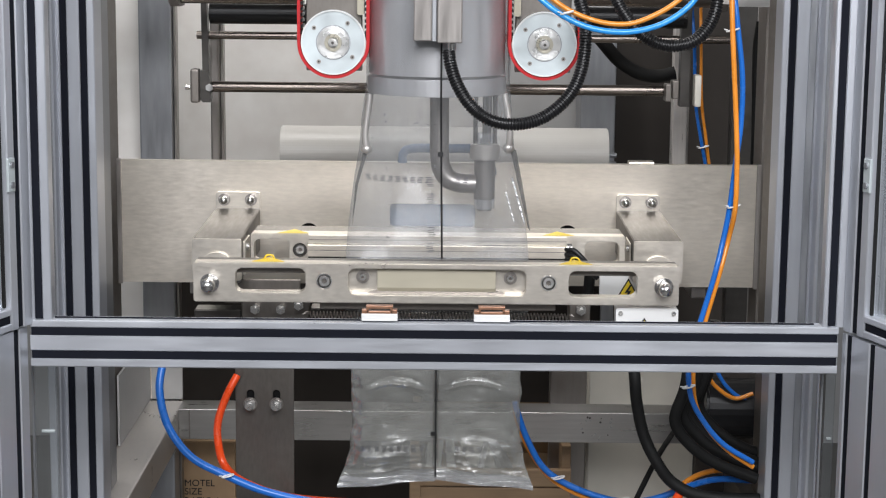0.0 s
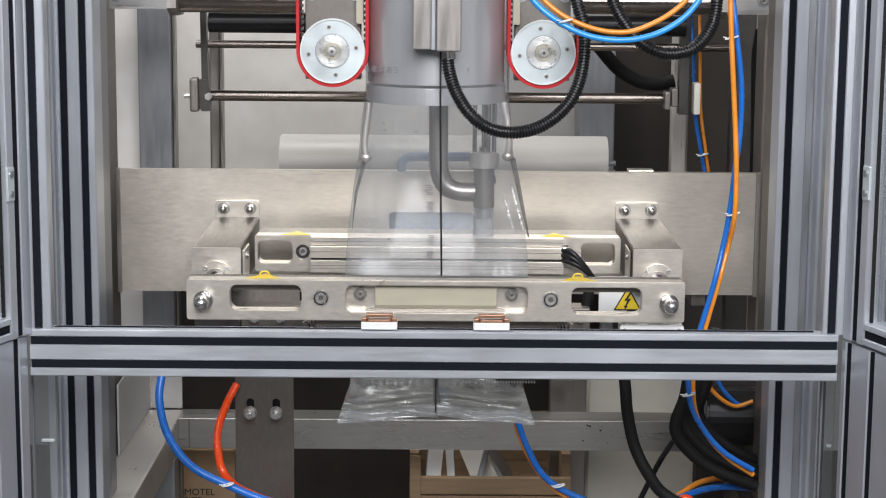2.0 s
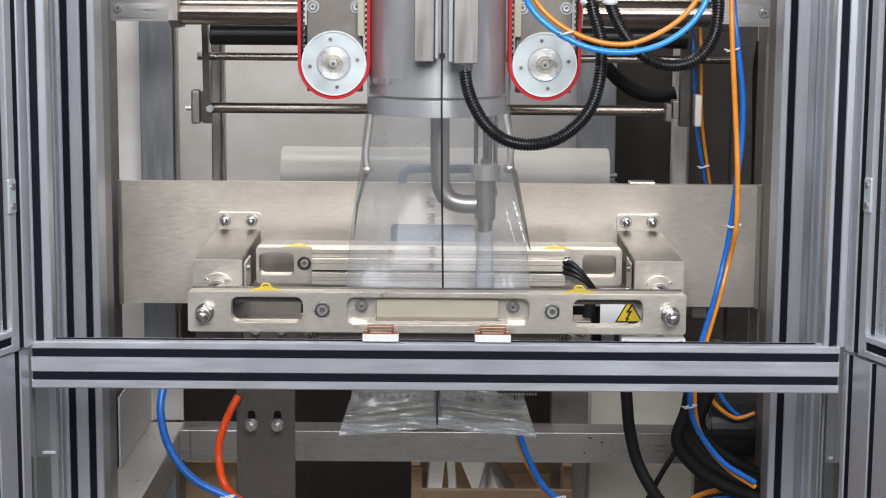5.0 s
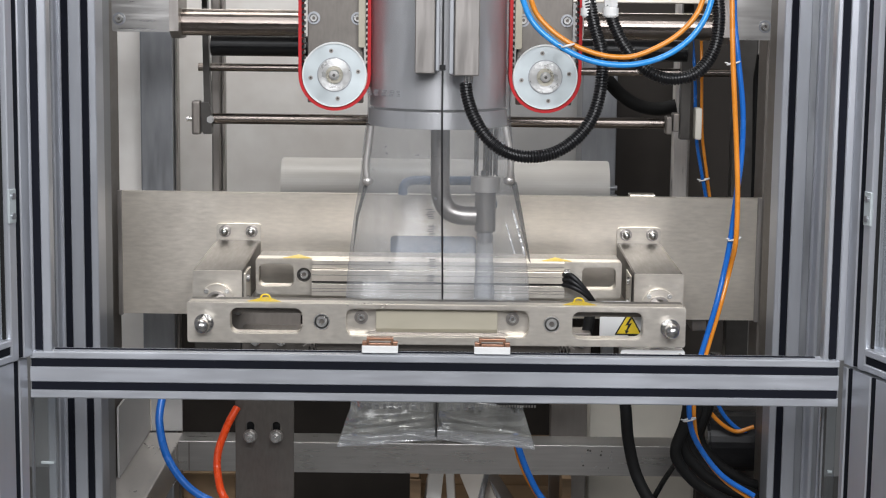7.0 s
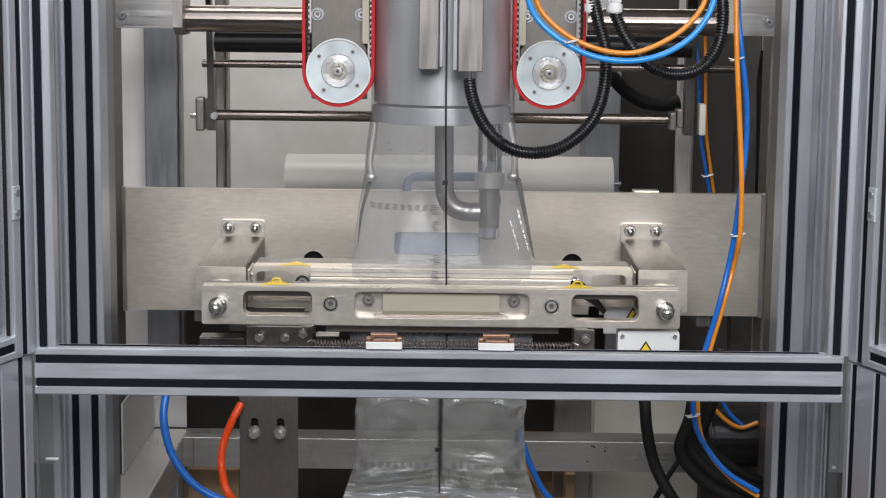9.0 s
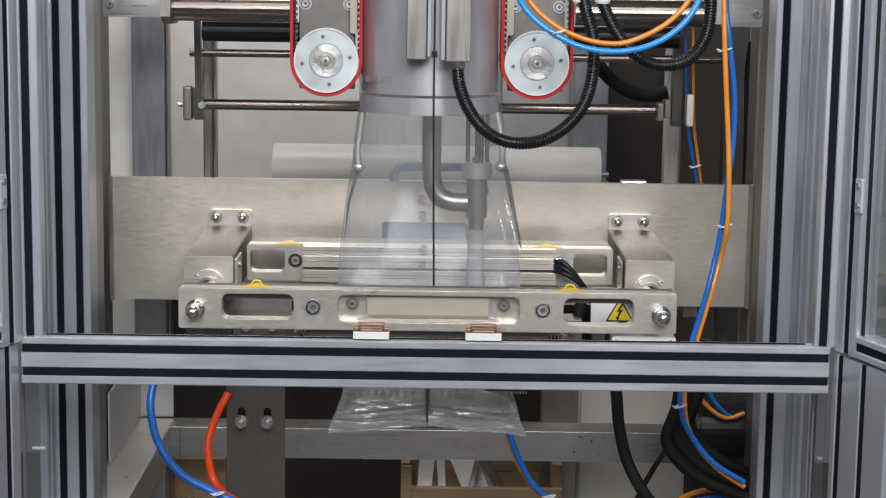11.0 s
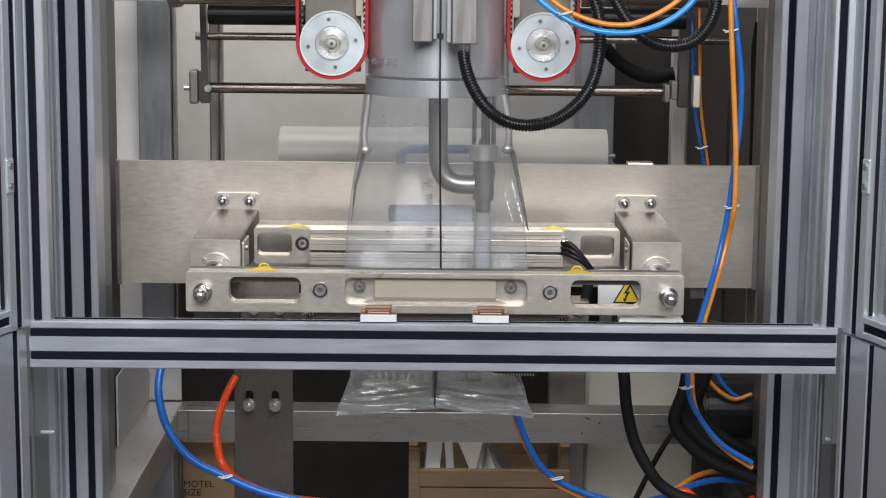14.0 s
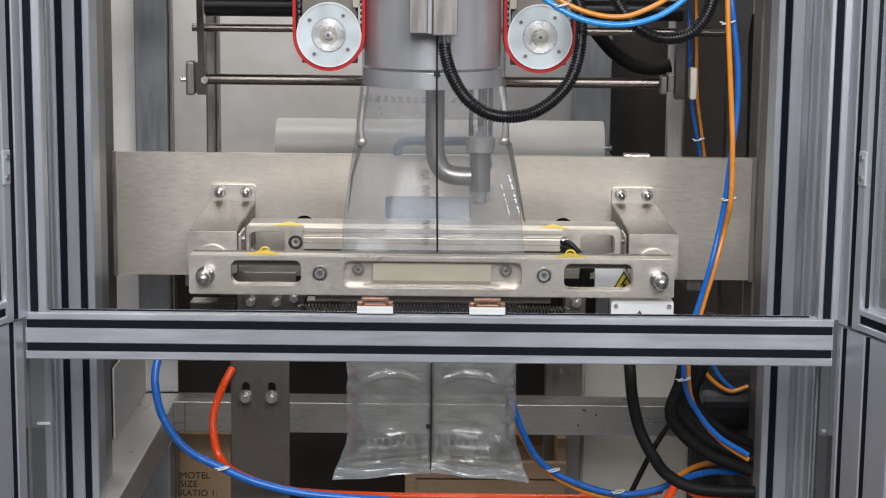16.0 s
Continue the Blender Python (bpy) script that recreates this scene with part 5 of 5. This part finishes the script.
line("air_tube", [(0.1019, 0.165, 1.5278), (0.1181, 0.165, 1.4891), (0.1450, 0.160, 1.4623), (0.1826, 0.155, 1.4402), (0.2208, 0.150, 1.4298), (0.2622, 0.150, 1.4293), (0.3040, 0.155, 1.4411), (0.3384, 0.160, 1.4645), (0.3601, 0.165, 1.4948), (0.3715, 0.170, 1.5297)], 0.0042, SKY, "light blue plastic air tube hanging in a loop", "air tube")
tie((0.1691, 0.155, 1.4541))
line("air_tube", [(0.4073, 0.220, 1.5374), (0.4096, 0.220, 1.4899), (0.4152, 0.215, 1.4401), (0.4242, 0.210, 1.3645), (0.4247, 0.210, 1.2984), (0.4187, 0.210, 1.2366), (0.4132, 0.210, 1.1793), (0.4058, 0.210, 1.1324), (0.3929, 0.200, 1.0786), (0.3754, 0.200, 1.0120), (0.3621, 0.210, 0.9510), (0.3667, 0.220, 0.8952), (0.3869, 0.220, 0.8561), (0.4179, 0.220, 0.8212), (0.4639, 0.230, 0.7911)], 0.0040, BLUE, "blue plastic air tube running down beside the upright", "air tube")
line("air_tube", [(0.4033, 0.215, 1.5374), (0.4064, 0.205, 1.4428), (0.4113, 0.200, 1.3651), (0.4170, 0.200, 1.2888), (0.4195, 0.200, 1.2378), (0.4191, 0.200, 1.1759), (0.4147, 0.220, 1.1308), (0.4017, 0.210, 1.0810), (0.3834, 0.210, 1.0100), (0.3701, 0.220, 0.9488), (0.3750, 0.230, 0.8825), (0.3962, 0.230, 0.8415), (0.4257, 0.230, 0.8098), (0.4659, 0.240, 0.7812)], 0.0038, ORANGE, "orange plastic air tube running down beside the upright", "air tube")
tie((0.4084, 0.210, 1.4299))
tie((0.4182, 0.205, 1.1785))
tie((0.3624, 0.210, 0.9104))
line("air_tube", [(0.4181, 0.760, 1.5343), (0.4345, 0.850, 1.4454), (0.4415, 0.850, 1.3761), (0.4464, 0.850, 1.2763), (0.4585, 0.850, 1.2059), (0.4728, 0.860, 1.1440)], 0.0031, BLUE, "thin blue air tube behind the clamp arm", "air tube")
line("air_tube", [(0.4354, 0.760, 1.5344), (0.4515, 0.860, 1.4551), (0.4548, 0.860, 1.3757), (0.4588, 0.860, 1.2755), (0.4690, 0.860, 1.2049), (0.4804, 0.870, 1.1428)], 0.0028, ORANGE, "thin orange air tube behind the clamp arm", "air tube")
tie((0.4639, 0.850, 1.1928))
line("power_cable", [(0.5473, 0.800, 1.4176), (0.5446, 0.800, 1.3955), (0.5423, 0.800, 1.3600), (0.5454, 0.800, 1.2417), (0.5457, 0.800, 1.1492), (0.5457, 0.800, 1.0755)], 0.0066, RUBBER, "black power cable beside the column", "cable")
line("power_cable", [(0.2811, 0.950, 1.3797), (0.3180, 0.950, 1.3390), (0.3545, 0.950, 1.3166), (0.3908, 0.950, 1.3107), (0.4215, 0.950, 1.3171)], 0.0125, RUBBER, "thick black cable behind the guide rod", "cable")
# lower cables
line("air_tube", [(-0.4256, 0.400, 0.9464), (-0.4340, 0.380, 0.8968), (-0.4360, 0.360, 0.8567), (-0.4184, 0.330, 0.8092), (-0.3807, 0.310, 0.7677), (-0.3254, 0.300, 0.7417), (-0.2679, 0.300, 0.7180), (-0.1904, 0.300, 0.7016), (-0.0697, 0.310, 0.6895)], 0.0062, BLUE, "blue plastic air tube curving down from the beam", "air tube")
line("air_tube", [(-0.3252, 0.440, 0.8652), (-0.3393, 0.420, 0.8379), (-0.3482, 0.380, 0.8071), (-0.3436, 0.340, 0.7819), (-0.3303, 0.320, 0.7500), (-0.3002, 0.360, 0.7112), (-0.2365, 0.440, 0.6649), (-0.1227, 0.540, 0.6259), (0.0658, 0.560, 0.6181), (0.2962, 0.500, 0.6387), (0.3624, 0.440, 0.6704)], 0.0062, SCARLET, "red-orange plastic air tube curving down from the plate", "air tube")
tie((-0.3234, 0.290, 0.7447))
line("air_tube", [(0.1163, 0.420, 0.8321), (0.1238, 0.420, 0.8074), (0.1368, 0.420, 0.7724), (0.1590, 0.420, 0.7309), (0.1882, 0.420, 0.7051), (0.2381, 0.420, 0.6822), (0.2924, 0.420, 0.6695), (0.3442, 0.410, 0.6786), (0.4005, 0.400, 0.7044), (0.4382, 0.380, 0.7199), (0.4879, 0.360, 0.7245)], 0.0051, BLUE, "blue plastic air tube looping under the bags", "air tube")
line("air_tube", [(0.1168, 0.430, 0.8204), (0.1253, 0.430, 0.7881), (0.1411, 0.430, 0.7530), (0.1660, 0.430, 0.7159), (0.1981, 0.430, 0.6900), (0.2528, 0.430, 0.6661), (0.3072, 0.430, 0.6590), (0.3597, 0.420, 0.6812), (0.4069, 0.410, 0.7162), (0.4437, 0.390, 0.7317), (0.4891, 0.370, 0.7361)], 0.0044, ORANGE, "orange plastic air tube looping under the bags", "air tube")
tie((0.1883, 0.410, 0.7109))
tie((0.2922, 0.410, 0.6764))
line("air_tube", [(0.3615, 0.360, 0.6769), (0.3809, 0.360, 0.7072), (0.4097, 0.360, 0.6892), (0.4584, 0.360, 0.6841), (0.4933, 0.360, 0.6953)], 0.0069, SCARLET, "short red-orange plastic air tube among the cables", "air tube")
jaw_cable = line("power_cable", [(0.2979, 0.400, 0.9967), (0.2825, 0.370, 0.9314), (0.2843, 0.350, 0.8825), (0.2887, 0.350, 0.8423), (0.3012, 0.350, 0.7912), (0.3221, 0.340, 0.7509), (0.3474, 0.340, 0.7194), (0.3920, 0.330, 0.7020), (0.4777, 0.320, 0.7004), (0.5385, 0.320, 0.7009)], 0.0094, RUBBER, "thick black cable hanging below the jaw", "cable")
line("power_cable", [(0.4409, 0.949, 0.6440), (0.4154, 0.800, 0.6748), (0.3712, 0.600, 0.6989), (0.3512, 0.600, 0.6573), (0.3303, 0.600, 0.6105)], 0.0047, RUBBER, "thin black cable crossing behind", "cable")
for k, (du, dv) in enumerate(((0, 0), (16, -8), (30, -4), (46, 10), (60, 4))):
    y = 0.34 + 0.03 * k
    pts = [(q[0] + du * 0.00088, y, q[2] - dv * 0.00088) for q in ((0.3834, 0.400, 0.9615), (0.3751, 0.400, 0.8801), (0.3606, 0.400, 0.8254), (0.3866, 0.400, 0.7853), (0.4284, 0.400, 0.7563), (0.4898, 0.400, 0.7328))]
    line("power_cable", pts, 0.0090, RUBBER, "black power cable bundled beside the column", "cable")
line("air_tube", [(0.4234, 0.500, 0.8846), (0.4401, 0.500, 0.8472), (0.4757, 0.500, 0.8211), (0.5076, 0.500, 0.8288)], 0.0034, ORANGE, "orange air tube behind the cable bundle", "air tube")
line("air_tube", [(0.4419, 0.520, 0.8801), (0.4616, 0.520, 0.8425), (0.4882, 0.520, 0.8180), (0.5162, 0.520, 0.8097)], 0.0034, BLUE, "blue air tube behind the cable bundle", "air tube")
line("power_cable", [(0.2342, 0.450, 1.0409), (0.2313, 0.450, 1.0046), (0.2248, 0.450, 0.9726), (0.2231, 0.460, 0.9108)], 0.0089, RUBBER, "black heater cable behind the front jaw", "cable")
# Added backdrop that stands for the darkness behind the cables.
bm = B()
box(bm, 0.4380, 0.5431, 0.2, 0.8724, 0.64, 0.66, 0.002)
tagged(part("dark_backdrop_sheet", bm, DARK), "dark backdrop sheet added for the dark behind the cables", "sheet", kind="structure")
mb = thing("motor", (0.4861, 0.560, 0.7896), "dark motor housing behind the cable bundle", "motor")
bm = B()
cyl(bm, (0.4861, 0.560, 0.7896), "x", 0.05, 0.10, 32, bev=0.004)
part("housing", bm, BLACK, mb)

# ---- boxes stored below ----


def lettering(text, at, size, parent):
    cu = bpy.data.curves.new("lettering", "FONT")
    cu.body, cu.size, cu.extrude = text, size, 0.0003
    tmp = bpy.data.objects.new("lettering_source", cu)
    me = bpy.data.meshes.new_from_object(tmp)
    bpy.data.objects.remove(tmp)
    bmx = bmesh.new()
    bmx.from_mesh(me)
    bmesh.ops.transform(bmx, matrix=pose(*at, 90, 0, 0), verts=bmx.verts[:])
    return part("lettering", bmx, INK, parent, "dark printed lettering")


carton = thing("cardboard_box", (-0.4584, 1.10, 0.0), "brown cardboard carton with printed lettering below the rail", "box")
CB = -0.5129, -0.4056, 0.3483, 0.5733
bm = B()
box(bm, *CB, 1.10, 1.40, 0.003)
part("carton", bm, CARD, carton)
for t, v in (("MOTEL", 0.4811), ("SIZE", 0.4637), ("RATIO 1:", 0.4451)):
    lettering(t, (-0.5069, 1.0985, v), 0.0190, carton)
bm = B()
box(bm, CB[0], CB[1], 0, CB[2], 1.12, 1.38, 0.003)
tagged(part("storage_block", bm, WOOD), "wooden block under the carton", "block")
crate = thing("wooden_crate", (0.0978, 1.05, 0.3), "open raw pine crate holding pale sheets", "crate")
CR = -0.0603, 0.2548, 0.4559, 0.5347
for nm, a, y0, y1 in (("front_board", (CR[0], CR[1], CR[2] + 0.045, CR[3]), 1.05, 1.065), ("front_board", (CR[0], CR[1], CR[2], CR[2] + 0.042), 1.05, 1.065),
                      ("side_board", (CR[0], CR[0] + 0.018, CR[2], CR[3] + 0.045), 1.066, 1.45), ("side_board", (CR[1] - 0.018, CR[1], CR[2], CR[3] + 0.045), 1.066, 1.45),
                      ("back_board", (CR[0], CR[1], CR[2], CR[3] + 0.03), 1.451, 1.465), ("bottom_board", (CR[0], CR[1], CR[2] - 0.014, CR[2] - 0.001), 1.05, 1.465),
                      ("corner_post", (CR[0] + 0.001, CR[0] + 0.022, CR[2], CR[3] + 0.045), 1.045, 1.0495)):
    bm = B()
    box(bm, *a, y0, y1, 0.0015)
    part(nm, bm, WOOD, crate)
for k, (x, w, tilt, mat) in enumerate(((0.10, 0.030, 6, WHITE), (0.145, 0.016, -4, WHITE), (0.19, 0.010, 14, SHADE_STEEL), (0.225, 0.05, -24, PAINT), (0.265, 0.012, -35, SHADE_STEEL))):
    bm = B()
    box(bm, -w / 2, w / 2, 0, 0.115, 0, 0.16, 0.001)
    bmesh.ops.transform(bm, matrix=pose(CR[0] + x - 0.06, 1.12 + 0.02 * k, CR[2], -20, tilt, 0), verts=bm.verts[:])
    tagged(part("packed_sheet", bm, mat), "pale packed sheet standing in the crate", "sheet", "sheets in the crate")
bm = B()
box(bm, CR[0] + 0.02, CR[1] - 0.01, 0.0, CR[2] - 0.016, 1.08, 1.44, 0.003)
tagged(part("storage_box", bm, PALE), "pale box under the crate", "box")
lightbox = thing("pale_cabinet", (0.4003, 1.2, 0.0), "pale grey cabinet standing behind the lower rail", "cabinet")
bm = B()
box(bm, 0.2925, 0.5127, 0, 0.7346, 1.20, 1.5, 0.004)
part("cabinet_body", bm, PALE, lightbox)
bm = B()
box(bm, 0.2985, 0.5067, 0.04, 0.7270, 1.1940, 1.1996, 0.0015)
part("cabinet_door", bm, PALE, lightbox)
brown = thing("brown_panel", (0.2446, 1.15, 0.5), "brown-grey steel post behind the lower rail", "post")
bm = B()
box(bm, 0.2167, 0.2897, 0, 0.7334, 1.15, 1.19, 0.002)
part("post", bm, STEEL_DULL, brown)
pipe = thing("blue_pipe", (-0.0136, 0.500, 1.2218), "blue painted pipe behind the film sleeve", "pipe")
bm = B()
sweep(bm, [(-0.0668, 0.550, 1.1955), (-0.0650, 0.550, 1.2102), (-0.0504, 0.550, 1.2186), (0.0045, 0.550, 1.2190), (0.0599, 0.580, 1.2133), (0.0784, 0.640, 1.1801), (0.0832, 0.672, 1.1647)], 0.0074, 16, 8)
part("pipe_run", bm, WATER_BLUE, pipe)


def motions():
    """Jaws, sealing head, pulleys, bags and water, in a cycle of eight seconds."""
    shut, back = 0.11, pose(0, 0, 0)
    fj, rj = front_jaw.location.copy(), rear_jaw.location.copy()
    cycle = ((0.0, 0.62), (0.15, 0.96), (0.3, 1.0), (1.10, 1.0), (1.2, 0.75), (1.3, 0.3), (1.4, 0.03), (1.5, 0.0), (7.88, 0.0), (7.95, 0.3))
    steps = [(t + 8 * n, k) for n in (0, 1) for t, k in cycle] + [(16.0, 0.62)]
    walk(front_jaw, [(t, pose(fj.x, fj.y + shut * k, fj.z)) for t, k in steps])
    walk(rear_jaw, [(t, pose(rj.x, rj.y - shut * k, rj.z)) for t, k in steps])
    # the cable hanging from the front jaw swings with it
    walk(jaw_cable, [(t, pose(0.026 * k, 0.03 * k, 0)) for t, k in steps])
    se = sealer.location.copy()
    steps = [(0, 1), (0.55, 1), (0.67, 0), (1.52, 0), (1.6, 1), (2.5, 1), (2.6, 0), (7.58, 0), (7.67, 1), (8.55, 1), (8.67, 0), (9.52, 0), (9.6, 1), (10.5, 1), (10.6, 0), (15.58, 0), (15.67, 1), (16, 1)]
    walk(sealer, [(t, pose(se.x - 0.0225 * k, se.y, se.z)) for t, k in steps])
    # the film is drawn twice in a cycle: after the cut and before the next seal
    turns, a = [(0.0, 45.0)], 45.0
    for t0, whole in ((1.28, 225.0), (7.4, 135.0), (9.28, 225.0), (15.4, 135.0)):
        n = 4
        for i in range(n + 1):
            turns.append((t0 + 0.2 * i / n, a + whole * i / n))
        a += whole
    turns.append((16.0, a))
    for p, s in ((pulley_l, 1), (pulley_r, -1)):
        c = p.location.copy()
        walk(p, [(t, pose(c.x, c.y, c.z, 0, s * ang, 0)) for t, ang in turns])
    # bags: waiting folded in the forming tube, drawn out, lowered, cut and dropped to the floor
    top = TZ + 0.05
    low = BAG_Z - 0.098
    for n, (b, halves) in enumerate(BAGS):
        start = 1.28 + 8 * (n - 1)
        rows = []
        fold = []
        y = b.location.y
        sag = low - 0.020
        if n > 0:
            rows += [(0.0, pose(FC, y - 0.06, top)), (start - 0.2, pose(FC, y - 0.06, top)), (start - 0.08, pose(FC, y - 0.03, BAG_Z + 0.30)),
                     (start + 0.02, pose(FC, y, BAG_Z + 0.10)), (start + 0.12, pose(FC, y, BAG_Z + 0.03)), (start + 0.22, pose(FC, y, BAG_Z))]
            fold += [(0.0, 62), (start - 0.2, 62), (start - 0.08, 50), (start + 0.02, 15), (start + 0.12, 0), (16.0, 0)]
            rows += [(start + 6.10, pose(FC, y, BAG_Z)), (start + 6.22, pose(FC, y, BAG_Z - 0.07)), (start + 6.34, pose(FC, y, sag))]
            if start + 6.9 < 16:
                rows += [(start + 6.72, pose(FC, y, sag)), (start + 7.0, pose(FC, y, low))]
        else:
            rows += [(0.0, pose(FC, y, sag)), (0.28, pose(FC, y, low))]
            fold += [(0.0, 0), (16.0, 0)]
        cut = start + 7.76
        if cut < 16:
            rows += [(cut, pose(FC, y, low))]
            for k, (dz, rx) in enumerate(((0.05, -4), (0.18, -12), (0.36, -40), (0.55, -75))):
                rows += [(cut + 0.1 * (k + 1), pose(FC, y - 0.01 * k, max(0.036, low - dz), rx))]
            rows += [(cut + 0.55, pose(FC, y - 0.06, 0.036, -88)), (16.0, pose(FC, y - 0.06, 0.036, -88))]
        elif rows[-1][0] < 16:
            rows += [(16.0, rows[-1][1])]
        walk(b, rows)
        for h, s in zip(halves, (-1, 1)):
            walk(h, [(t, pose(0, 0, 0, 0, 0, s * f)) for t, f in fold])
    # the film's printed marks go down with it
    up, mid, gone = 1.4169, MARK_Z, 1.0377
    above = up + (mid - gone)
    for m, steps in zip(MARKS, (((0, mid), (1.28, mid), (1.48, gone), (16, gone)),
                                ((0, above), (1.28, above), (1.48, up), (7.4, up), (7.62, mid), (9.28, mid), (9.48, gone), (16, gone)),
                                ((0, above), (9.28, above), (9.48, up), (15.4, up), (15.62, 1.3504), (16, 1.3504)))):
        walk(m, [(t, pose(m.location.x, film_front(z) - 0.001, z)) for t, z in steps])
    w = water.location.copy()
    off = 0.12
    walk(water, [(t, pose(w.x, w.y, w.z + off * k)) for t, k in ((0, 1), (1.9, 1), (2.2, 0), (6.9, 0), (7.2, 1), (9.9, 1), (10.2, 0), (14.9, 0), (15.2, 1), (16, 1))])


motions()
